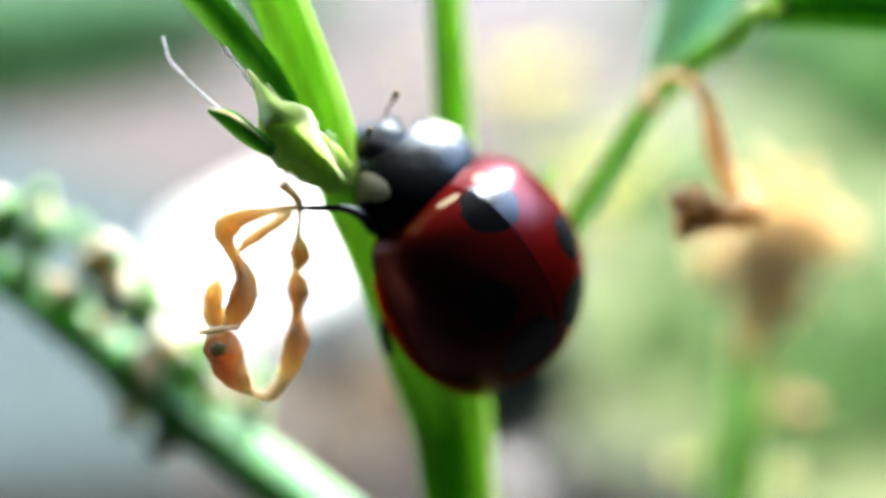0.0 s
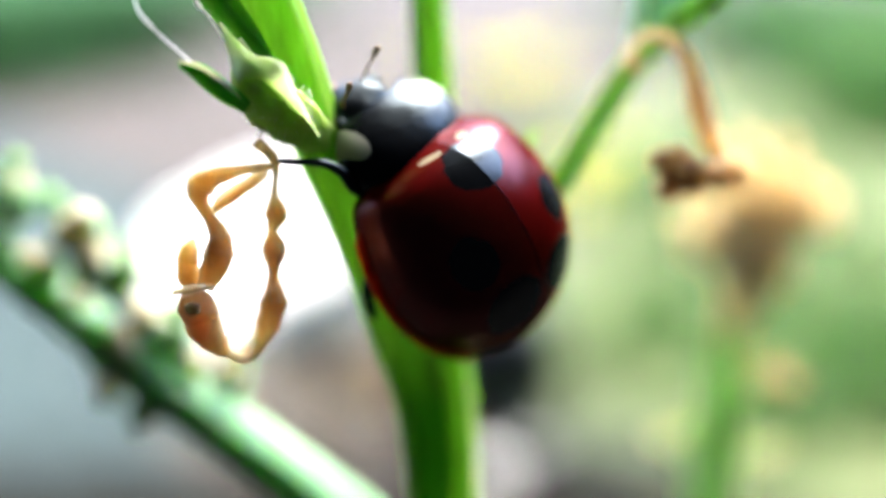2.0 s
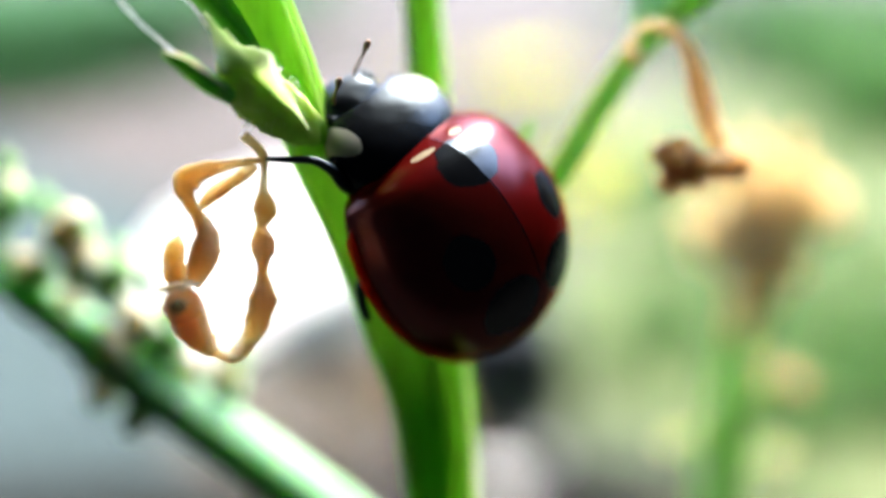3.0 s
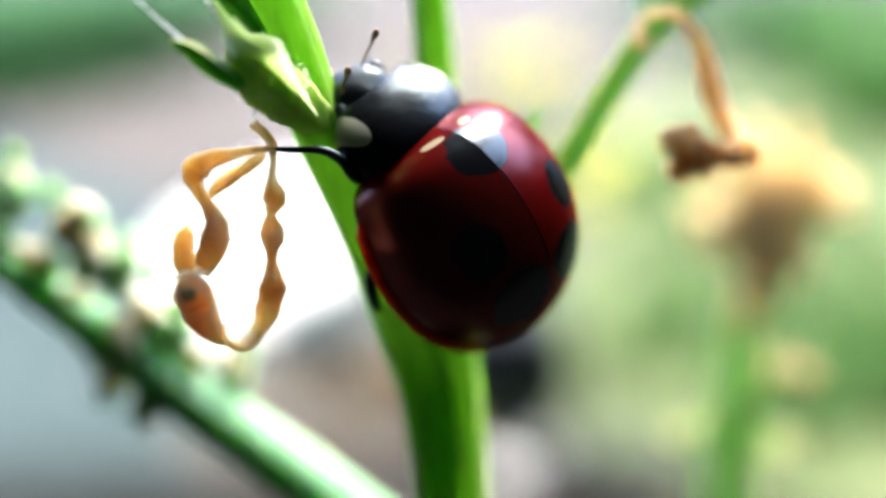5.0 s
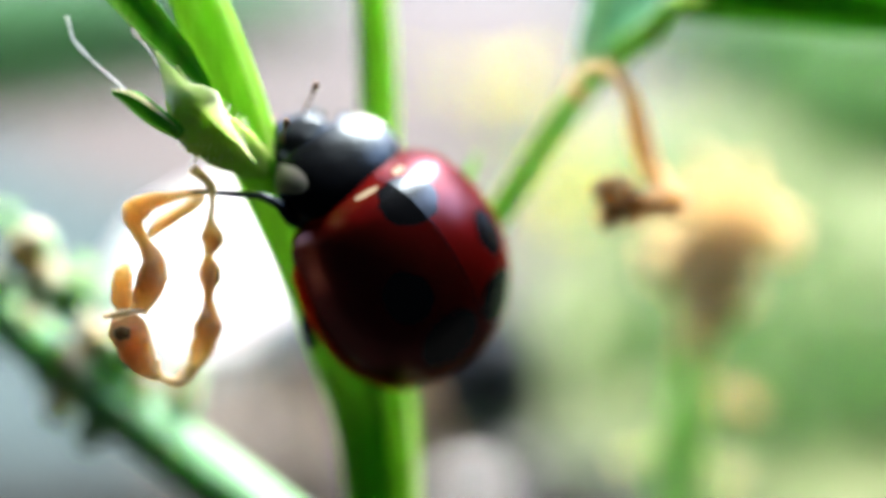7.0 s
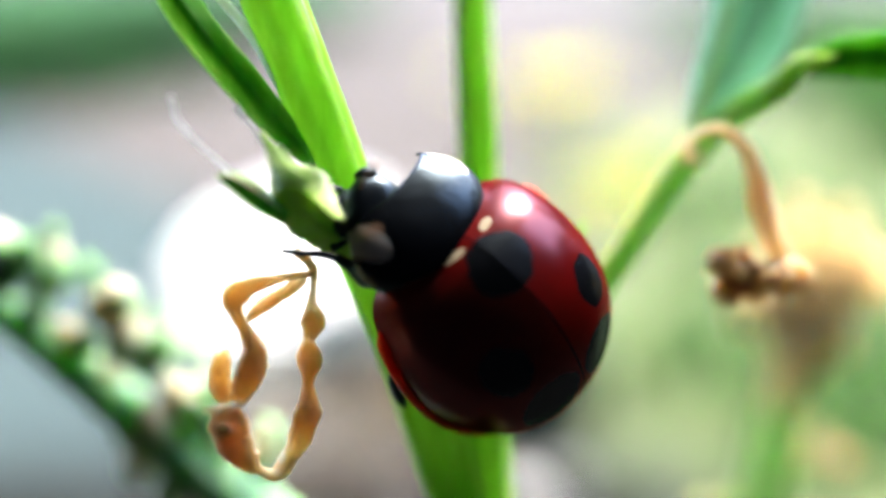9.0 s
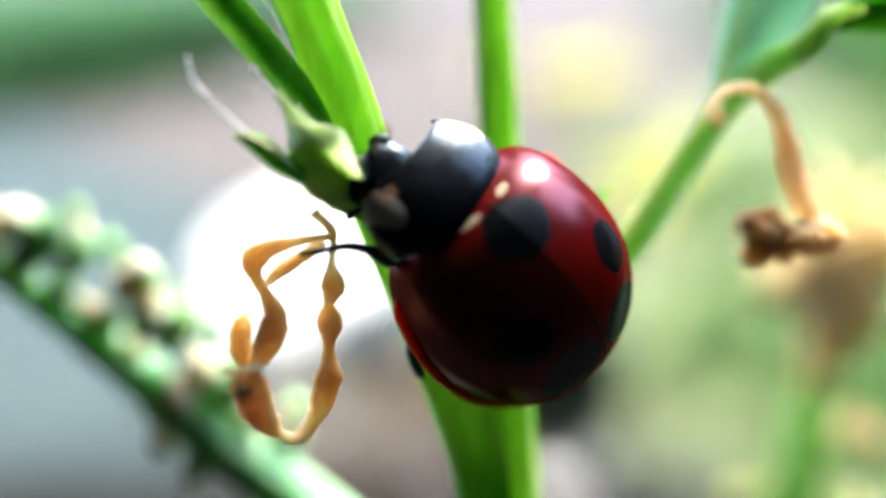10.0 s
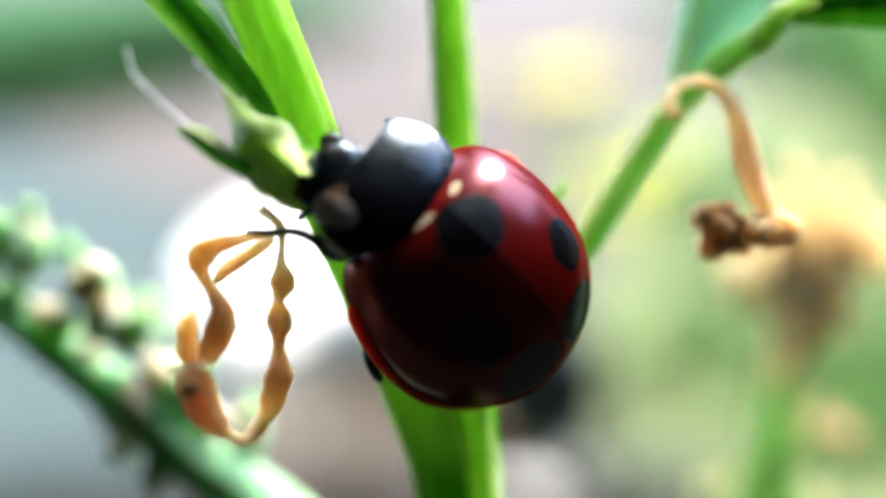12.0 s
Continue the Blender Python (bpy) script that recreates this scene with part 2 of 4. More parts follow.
def shell_mat():
    m = Mat("red spotted shell")
    black = spot_mask(m, [(0, 0, 0.022, 2.9), (0, 1.87, 0.74, 0.52), (1.36, 0.14, 0.46, 0.6), (-1.36, 0.14, 0.48, 0.62), (0.85, -1.4, 0.72, 0.68), (-0.85, -1.4, 0.74, 0.7)])
    cream = spot_mask(m, [(0.5, 2.42, 0.2, 0.05), (-0.52, 2.42, 0.3, 0.045)])
    c = m.coords((1000, 1000, 1000))
    red = m.ramp(m.noise(c, 1.2, 3.0), [(0.35, (0.068, 0.0006, 0.0005)), (0.65, (0.105, 0.0014, 0.0012))])
    col = m.mix(black, red, (0.002, 0.002, 0.003))
    col = m.mix(cream, col, (0.5, 0.42, 0.28))
    m.link(col, m.b.inputs["Base Color"])
    m.b.inputs["Roughness"].default_value = 0.16
    # the waxy layer over the red sheds a reddish gloss, over the black a bluish one
    wax = m.n("ShaderNodeBsdfGlossy", Roughness=0.24)
    m.link(m.mix(black, (1.0, 0.5, 0.58), (0.7, 0.85, 1.0)), wax.inputs["Color"])
    m.b.inputs["Specular IOR Level"].default_value = 0.0
    m.bump(m.noise(c, 14.0, 3.0), 0.12, 0.00002)
    # the thin wing case lets some daylight through where nothing lies behind it
    thin = m.n("ShaderNodeBsdfTranslucent")
    m.link(m.mix(black, (0.9, 0.1, 0.012), (0.002, 0.002, 0.002)), thin.inputs["Color"])
    both = m.n("ShaderNodeMixShader", Fac=0.16)
    m.link(m.b.outputs[0], both.inputs[1])
    m.link(thin.outputs[0], both.inputs[2])
    waxed = m.n("ShaderNodeMixShader", Fac=0.08)
    m.link(both.outputs[0], waxed.inputs[1])
    m.link(wax.outputs[0], waxed.inputs[2])
    m.link(waxed.outputs[0], m.out.inputs["Surface"])
    return m.m


def black_mat(name, white_spots=(), rough=0.18):
    m = Mat(name)
    c = m.coords((1000, 1000, 1000))
    col = m.ramp(m.noise(c, 3.0), [(0.3, (0.001, 0.0012, 0.0018)), (0.7, (0.003, 0.0035, 0.005))])
    if white_spots:
        col = m.mix(spot_mask(m, white_spots), col, (0.6, 0.6, 0.53))
    m.link(col, m.b.inputs["Base Color"])
    m.b.inputs["Roughness"].default_value = rough
    m.b.inputs["Coat Weight"].default_value = 0.05
    m.b.inputs["Specular IOR Level"].default_value = 0.4
    m.b.inputs["Specular Tint"].default_value = (0.42, 0.74, 1.0, 1.0)
    m.b.inputs["Coat Roughness"].default_value = 0.2
    dents = m.math("ADD", m.math("MULTIPLY", m.noise(c, 1.6, 2.0), 6.0), m.noise(c, 18.0, 3.0))
    m.bump(dents, 0.15, 0.00003)
    return m.m


SHELL = shell_mat()
MARGIN = plant_mat("orange-red shell margin", (0.5, 0.025, 0.01), (0.7, 0.05, 0.015), (0.8, 0.1, 0.03), 0.58, 0.4, deep=0.0006, spread=(1.0, 0.25, 0.1), gloss=0.15)
SHIELD = black_mat("black neck shield", [(1.4, 3.8, 0.26, 0.55), (-1.4, 3.8, 0.26, 0.55)], 0.25)
HEAD = black_mat("black head", (), 0.34)
CHITIN = black_mat("black chitin", rough=0.35)
HORN = plant_mat("brown feeler", (0.12, 0.05, 0.02), (0.25, 0.12, 0.05), (0.35, 0.2, 0.1), 0.0)


# ============ building helpers ============
def thing(name, m, label, category, group="", kind=""):
    ob = new(name)
    ob.matrix_world = m
    ob.empty_display_size = 0.002
    return tagged(ob, label, category, group, kind)


def part(name, bm, material, parent, label="", smooth=True, space=None):
    """Links a bmesh, whose points are in the world (or in space), as one mesh under its thing."""
    for f in bm.faces:
        f.smooth = smooth
    data = bpy.data.meshes.new(name)
    bm.to_mesh(data)
    bm.free()
    data.materials.append(material)
    ob = new(name, data)
    if parent:
        ob.parent = parent
        if space is None:
            top = parent
            m = Matrix.Identity(4)
            while top:
                m = top.matrix_basis @ m
                top = top.parent
            data.transform(m.inverted())
    return tagged(ob, label) if label else ob


def smooth_path(points, steps):
    """Catmull-Rom through the points; each point may carry further values after x, y, z."""
    p = np.array(points, float)
    p = np.vstack([2 * p[0] - p[1], p, 2 * p[-1] - p[-2]])
    out = []
    for i in range(1, len(p) - 2):
        for k in range(steps):
            t = k / steps
            a, b, c, d = p[i - 1:i + 3]
            out.append(0.5 * (2 * b + (c - a) * t + (2 * a - 5 * b + 4 * c - d) * t * t + (3 * b - a - 3 * c + d) * t ** 3))
    out.append(p[-2])
    return np.array(out)


def tube(points, steps=8, sides=16, lobes=0, depth=0.0, flat=1.0, twist=0.0, m=None, rough=0.0, seed=0, start=0.0, knobs=0.012, grain=2.0):
    """A tapering tube: points x, y, z, radius in millimetres of the first eye's space, unless m says otherwise.
    lobes and depth: ridges along it; flat: thickness against width; twist: degrees along the whole length; knobs: unevenness."""
    m = LOCAL @ Matrix.Scale(MM, 4) if m is None else m
    rng = np.random.RandomState(seed)
    path = smooth_path(points, steps)
    bm = bmesh.new()
    tang = np.gradient(path[:, :3], axis=0)
    side = Vector((1, 0.13, 0.07))
    rings = []
    for i, row in enumerate(path):
        t = Vector(tang[i]).normalized()
        side = (side - t * side.dot(t)).normalized()
        up = t.cross(side)
        turn = radians(start + twist * i / len(path))
        ring = []
        wob = 1 + rough * rng.uniform(-1, 1)
        for k in range(sides):
            a = 2 * math.pi * k / sides
            r = max(row[3], 1e-4) * (1 + depth * math.cos(lobes * a)) * wob
            x, y = r * math.cos(a), r * math.sin(a) * flat
            v = side * (x * math.cos(turn) - y * math.sin(turn)) + up * (x * math.sin(turn) + y * math.cos(turn))
            v *= 1 + knobs * (noise.noise((Vector(row[:3]) + v) * grain) + 0.5 * noise.noise((Vector(row[:3]) + v) * grain * 2.7))
            ring.append(bm.verts.new(m @ (Vector(row[:3]) + v)))
        rings.append(ring)
    for a, b in zip(rings, rings[1:]):
        for k in range(sides):
            bm.faces.new((a[k], a[(k + 1) % sides], b[(k + 1) % sides], b[k]))
    bm.faces.new(rings[0][::-1])
    bm.faces.new(rings[-1])
    bmesh.ops.recalc_face_normals(bm, faces=bm.faces)
    return bm


def blade(points, across, steps=8, ribs=8, fold=0.2, thick=0.12, m=None, wave=0.0):
    """A leaf blade: points x, y, z, half width; across: the way of its width; fold lifts the margins; thick in millimetres."""
    m = LOCAL @ Matrix.Scale(MM, 4) if m is None else m
    path = smooth_path(points, steps)
    tang = np.gradient(path[:, :3], axis=0)
    bm = bmesh.new()
    layers = []
    for lift in (0.5, -0.5):
        rows = []
        for i, row in enumerate(path):
            t = Vector(tang[i]).normalized()
            side = Vector(across)
            side = (side - t * side.dot(t)).normalized()
            up = t.cross(side)
            line = []
            for k in range(ribs + 1):
                u = 2 * k / ribs - 1
                w = max(row[3], 0.01)
                p = Vector(row[:3]) + side * (u * w) + up * (fold * w * abs(u) ** 1.5 + wave * w * u * u * math.sin(i * 0.9 + u))
                vein = 0.6 if abs(u) < 0.1 else 0.0
                line.append(bm.verts.new(m @ (p + up * lift * thick * (1 - 0.7 * abs(u) + vein))))
            rows.append(line)
        layers.append(rows)
    a, b = layers
    n = len(path)
    for i in range(n - 1):
        for k in range(ribs):
            bm.faces.new((a[i][k], a[i][k + 1], a[i + 1][k + 1], a[i + 1][k]))
            bm.faces.new((b[i][k], b[i + 1][k], b[i + 1][k + 1], b[i][k + 1]))
        for k in (0, ribs):
            bm.faces.new((a[i][k], a[i + 1][k], b[i + 1][k], b[i][k]))
    for i in (0, n - 1):
        for k in range(ribs):
            bm.faces.new((a[i][k], a[i][k + 1], b[i][k + 1], b[i][k]))
    bmesh.ops.recalc_face_normals(bm, faces=bm.faces)
    return bm


def lump(centre, size, m=None, rough=0.15, seed=0, detail=3, axis=None):
    """A worn, uneven rounded body."""
    m = LOCAL @ Matrix.Scale(MM, 4) if m is None else m
    bm = bmesh.new()
    bmesh.ops.create_icosphere(bm, subdivisions=detail, radius=1)
    off = Vector((seed * 3.7, seed * 1.3, 0))
    turn = Vector(axis).to_track_quat("Z", "Y").to_matrix() if axis else Matrix.Identity(3)
    for v in bm.verts:
        k = 1 + rough * noise.noise(v.co * 1.7 + off) * 2 + rough * 0.5 * noise.noise(v.co * 5 + off)
        v.co = m @ (Vector(centre) + turn @ Vector((v.co.x * size[0] * k, v.co.y * size[1] * k, v.co.z * size[2] * k)))
    return bm


def join(*parts):
    """One bmesh of several."""
    whole = bmesh.new()
    for p in parts:
        data = bpy.data.meshes.new("join")
        p.to_mesh(data)
        p.free()
        whole.from_mesh(data)
        bpy.data.meshes.remove(data)
    return whole


def local(x, y, z):
    return LOCAL @ Vector((x * MM, y * MM, z * MM))


def down_to(x, y, radius, n=4, start=(0, 0, 0)):
    """Points from a place in the first eye's space straight down to the soil under it."""
    p = local(*start)
    inv = LOCAL.inverted()
    rows = []
    for k in range(1, n + 1):
        q = Vector((p.x + x * k / n, p.y + y * k / n, p.z * (1 - k / n) - (0.002 if k == n else 0)))
        q = inv @ q
        rows.append((q.x / MM, q.y / MM, q.z / MM, radius))
    return rows


# ============ the ground and the unseen panels that shape the light ===
def sheet(name, size, material, z=0.0, cells=60):
    bm = bmesh.new()
    bmesh.ops.create_grid(bm, x_segments=cells, y_segments=cells, size=size)
    for v in bm.verts:
        # finer towards the middle, with low swells far off
        k = max(abs(v.co.x), abs(v.co.y)) / size
        v.co.x, v.co.y = v.co.x * k ** 2, v.co.y * k ** 2
        v.co.z = z + 0.004 * noise.noise(v.co * 3.0) * min(1, k * 2)
    return part(name, bm, material, None)


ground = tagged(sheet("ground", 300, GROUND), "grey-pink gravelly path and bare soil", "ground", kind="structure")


def box(x0, x1, y0, y1, z0, z1, material, name, bevel=0.01):
    bm = bmesh.new()
    bmesh.ops.create_cube(bm, size=1)
    for v in bm.verts:
        v.co = ((x0 + x1) / 2 + v.co.x * (x1 - x0), (y0 + y1) / 2 + v.co.y * (y1 - y0), (z0 + z1) / 2 + v.co.z * (z1 - z0))
    bmesh.ops.bevel(bm, geom=bm.edges[:], offset=bevel, segments=2, affect="EDGES")
    return part(name, bm, material, None, smooth=False)


# black panels added out of view to darken the beetle's front and its reflections
tagged(box(-3, 1.5, -0.3, -0.05, -0.05, 2.2, BLOCKER, "block_south"), "unseen black panel that blocks light from behind the camera", "wall", kind="structure")
# pale screen added beyond the view, covers the low sky and softens the sheen
tagged(box(-14, 14, 9, 9.3, -0.05, 3.6, PALE_SCREEN, "screen_north", 0.02), "unseen pale screen that hides the low sky from reflections", "wall", kind="structure")
tagged(box(0.3, 0.4, -0.048, 0.06, -0.05, 1.1, BLOCKER, "block_east", 0.004), "unseen black panel that blocks light from the right", "wall", kind="structure")
tagged(box(0.3, 0.4, 0.062, 0.24, -0.05, 0.3, BLOCKER, "block_low", 0.004), "unseen low black panel that blocks low light from the right", "wall", kind="structure")
tagged(box(-0.5, -0.32, -0.05, 0.15, -0.05, 2.2, BLOCKER, "block_west"), "unseen black panel that blocks light from the left", "wall", kind="structure")
tagged(box(-3, 1.25, -0.3, 1.0, 2.2, 2.3, BLOCKER, "block_top"), "unseen black panel that blocks the sky overhead", "roof", kind="structure")
tagged(box(-3, -0.15, 1.003, 2.3, 2.2, 2.3, BLOCKER, "block_top_left"), "unseen black panel that blocks the sky at upper left", "roof", kind="structure")


# ============ the plant that the beetle climbs ============
stem_foot = down_to(0.001, -0.006, 1.0, 5, (0.57, 21.60, -14.14))
foot = LOCAL @ Vector((stem_foot[-1][0] * MM, stem_foot[-1][1] * MM, stem_foot[-1][2] * MM))
plant = thing("wild_plant", Matrix.Translation((foot.x, foot.y, 0)), "bright green branching wild plant with withered flowers", "plant")

part("main_stem", tube(stem_foot[::-1] + [(0.55, 21.60, -14.14, 0.95), (0.53, 21.50, -11.38, 0.94), (0.51, 21.40, -8.81, 0.93), (0.49, 21.40, -6.95, 0.92), (0.38, 21.30, -5.16, 0.94), (0.38, 21.20, -2.79, 0.74),
     (0.40, 21.20, 0.64, 0.5), (0.28, 21.40, 3.80, 0.48), (0.10, 21.70, 7.05, 0.47), (-0.08, 22.00, 10.38, 0.44), (-0.2, 22.30, 14.14, 0.3)], 8, 60, 5, 0.13, start=18), STEM, plant, "ridged juicy green stem")
part("side_branch", tube([(0.28, 21.4, -10.5, 0.5), (0.22, 21.25, -8.2, 0.62), (0.12, 21.02, -6.3, 0.72), (-0.06, 20.82, -4.9, 0.75), (-0.42, 20.35, -3.61, 0.76), (-1.52, 19.10, -0.69, 0.6), (-2.36, 18.40, 1.50, 0.6), (-2.98, 17.90, 3.57, 0.6),
     (-3.79, 17.50, 5.68, 0.62), (-4.55, 17.20, 7.61, 0.62), (-5.2, 17.00, 9.65, 0.4)], 10, 50, 5, 0.11, start=18), STEM, plant, "ridged bright green side branch")
# ridges along the stems, pale to imitate light catching their edges
for rows in ([(-0.33, 21.15, -14.1, 0.1), (-0.35, 21.05, -10, 0.12), (-0.36, 20.95, -7, 0.13), (-0.5, 20.75, -5.2, 0.13), (-1.02, 20.05, -3.5, 0.12), (-2.0, 18.9, -0.69, 0.1), (-2.45, 18.5, 0.5, 0.06)],
             [(1.4, 21.2, -14.1, 0.1), (1.36, 21.1, -10, 0.1), (1.33, 21.05, -7, 0.1), (1.2, 21.0, -5.2, 0.1), (1.0, 20.95, -3.2, 0.08)],
             [(0.0, 20.95, -1.0, 0.12), (0.02, 20.9, 0.64, 0.17), (-0.09, 21.1, 3.8, 0.17), (-0.25, 21.4, 7.05, 0.16), (-0.42, 21.7, 10.38, 0.14), (-0.5, 22.0, 13.5, 0.05)],
             [(-2.3, 18.2, 2.1, 0.06), (-2.5, 17.95, 3.57, 0.08), (-3.27, 17.5, 5.68, 0.09), (-4.0, 17.2, 7.61, 0.09), (-4.7, 17.0, 9.4, 0.05)]):
    part("rib", tube(rows, 8, 12, knobs=0.04), LIT_RIB, plant, "raised rib coloured pale as light along the stem")
part("side_branch", tube([(0.48, 20.90, -3.06, 0.4), (2.21, 21.30, -1.11, 0.38), (3.64, 21.50, 0.78, 0.37), (5.02, 21.80, 2.84, 0.37), (6.08, 22.00, 4.33, 0.38),
     (7.01, 21.60, 5.23, 0.38), (7.95, 21.00, 5.86, 0.32), (8.36, 20.80, 6.53, 0.2)], 10, 28, 4, 0.08), BRANCH, plant, "thin pale-edged green side branch")
# pale ridge imitating the highlight on the thin branch's upper edge
part("rib", tube([(1.9, 21.1, -1.15, 0.1), (3.42, 21.2, 0.95, 0.14), (4.78, 21.5, 3.0, 0.15), (5.8, 21.7, 4.5, 0.15), (6.2, 21.9, 5.4, 0.13), (6.75, 22.0, 7.2, 0.12), (7.3, 22.1, 9.4, 0.1), (7.9, 22.2, 11.6, 0.04)], 8, 12, knobs=0.04), LIT_RIB, plant, "raised rib coloured pale as light along branch and leaf")
part("leaf", blade([(6.01, 22.30, 4.94, 0.15), (6.67, 22.30, 5.93, 0.7), (7.46, 22.30, 7.24, 1.15), (8.10, 22.40, 9.25, 1.4), (8.72, 22.50, 11.62, 1.1),
     (9.25, 22.60, 14.00, 0.08)], (1, 0.1, -0.25), 8, 10, 0.18), LEAF_PALE, plant, "broad bluish-green leaf")
part("leaf", blade([(8.24, 20.80, 6.17, 0.18), (8.59, 20.80, 6.42, 0.36), (9.79, 20.90, 6.60, 0.56), (11.38, 21.00, 6.63, 0.66), (13.99, 21.20, 6.49, 0.66),
     (16.80, 21.40, 6.00, 0.08)], (0.0, -0.3, 1), 8, 10, 0.15), LEAF_DARK, plant, "narrow dark green leaf")
part("leaf", blade([(-3.26, 17.30, 3.16, 0.07), (-3.62, 17.20, 3.68, 0.24), (-4.17, 17.10, 4.30, 0.36), (-4.91, 17.00, 5.16, 0.42), (-5.64, 16.90, 6.00, 0.42), (-6.27, 16.90, 6.93, 0.39), (-6.96, 16.80, 7.94, 0.06)],
     (0.8, 0.3, 0.55), 8, 12, 0.35, 0.16), LEAF_MID, plant, "folded dark green leaf")
part("stipule", blade([(-4.06, 17.60, 4.82, 0.05), (-4.17, 17.50, 5.16, 0.13), (-4.47, 17.40, 5.74, 0.14), (-4.90, 17.30, 6.31, 0.13), (-5.39, 17.30, 6.84, 0.11), (-6.04, 17.20, 7.52, 0.02)],
     (0.8, 0.5, 0.5), 8, 6, 0.25, 0.06), PALE_STEM, plant, "thin pale green stipule along the branch")

# the node with its withered flower's calyx
part("calyx", tube([(-1.89, 18.50, 1.17, 0.2), (-2.29, 18.10, 1.55, 0.38), (-2.69, 17.50, 1.86, 0.52), (-3.10, 17.10, 2.15, 0.6), (-3.49, 16.80, 2.49, 0.52),
     (-3.77, 16.60, 2.75, 0.28), (-3.91, 16.50, 2.93, 0.1)], 8, 30, 5, 0.07, rough=0.03, flat=0.85, knobs=0.1, grain=3.4), CALYX, plant, "pale green hairy calyx")
part("bract", blade([(-2.4, 17.5, 1.6, 0.2), (-3.05, 16.6, 2.36, 0.56), (-3.5, 16.35, 2.95, 0.42), (-3.9, 16.4, 3.5, 0.2), (-4.2, 16.5, 3.85, 0.03)],
     (0.75, 0.2, -0.65), 8, 8, 0.3, 0.05), BRACT, plant, "pale pointed bract clasping the branch")
part("sepal", blade([(-3.29, 16.90, 2.69, 0.3), (-3.60, 16.90, 3.19, 0.24), (-3.91, 16.90, 3.62, 0.03)], (0.6, 0.4, -0.6), 6, 6, 0.4, 0.1), BRACT, plant, "pale pointed sepal")


def fuzz(centre, spread, length, count, seed):
    """Fine short hairs round a node."""
    rng = random.Random(seed)
    whole = []
    for _ in range(count):
        way = Vector((rng.gauss(0, 1), rng.gauss(-0.4, 1), rng.gauss(0, 1))).normalized()
        c = Vector(centre) + Vector((way.x * spread[0], way.y * spread[1], way.z * spread[2]))
        e = c + way * length * rng.uniform(0.5, 1.2) + Vector((-0.1, 0, 0.1)) * length
        whole.append(tube([(*c, 0.009), (*((c + e) / 2 + Vector((0, 0, 0.02))), 0.007), (*e, 0.003)], 1, 4))
    return join(*whole)


tagged(part("hairs", fuzz((-3.10, 17.00, 2.17), (0.66, 0.55, 0.56), 0.2, 150, 2), HAIR, plant, "fine pale hairs"), kind="stuff")
part("spur", blade([(-3.63, 16.50, 2.10, 0.15), (-4.07, 16.30, 2.41, 0.22), (-4.49, 16.10, 2.74, 0.2), (-4.90, 16.00, 2.89, 0.04)], (0.5, 0.2, 0.8), 8, 6, 0.4, 0.2),
     LEAF_MID, plant, "small curved green sepal")
part("filament", tube([(-4.65, 16.10, 2.90, 0.03), (-4.95, 16.05, 3.18, 0.03), (-5.23, 16.00, 3.43, 0.026), (-5.47, 15.95, 3.68, 0.036), (-5.67, 15.90, 3.93, 0.034), (-5.74, 15.90, 4.17, 0.028), (-5.80, 15.90, 4.39, 0.04)], 6, 8, rough=0.3), MEMBRANE, plant, "fine whitish withered filament")
part("filament", tube([(-3.72, 16.50, 2.93, 0.03), (-4.1, 16.50, 3.5, 0.03), (-4.4, 16.50, 3.95, 0.03), (-4.62, 16.50, 4.2, 0.05), (-4.7, 16.50, 4.34, 0.04)], 6, 8, rough=0.3), MEMBRANE, plant, "fine whitish withered filament")

part("sepal", blade([(2.59, 20.90, 1.42, 0.16), (2.79, 20.90, 1.82, 0.14), (2.94, 20.90, 2.09, 0.1), (3.03, 20.90, 2.30, 0.03)], (0.8, 0.2, 0.4), 6, 6, 0.3, 0.1), LEAF_MID, plant, "small green bud scale")

part("margin", tube([(-3.73, 16.35, 2.25, 0.01), (-4.03, 16.15, 2.51, 0.04), (-4.46, 15.98, 2.81, 0.05), (-4.85, 15.90, 2.90, 0.03)], 8, 8, rough=0.1), YELLOW, plant, "pale yellow leaf margin")
part("scar", lump((5.98, 21.60, 4.15), (0.17, 0.12, 0.24), rough=0.2, seed=11), YELLOW, plant, "yellowish scar under the withered stalk")
part("petiole", tube([(7.68, 21.10, 5.61, 0.33), (8.00, 20.85, 5.97, 0.32), (8.29, 20.70, 6.33, 0.27), (8.68, 20.75, 6.52, 0.22), (9.23, 20.85, 6.59, 0.1)], 6, 12, 3, 0.05), PALE_STEM, plant, "short yellowish leaf stalk")
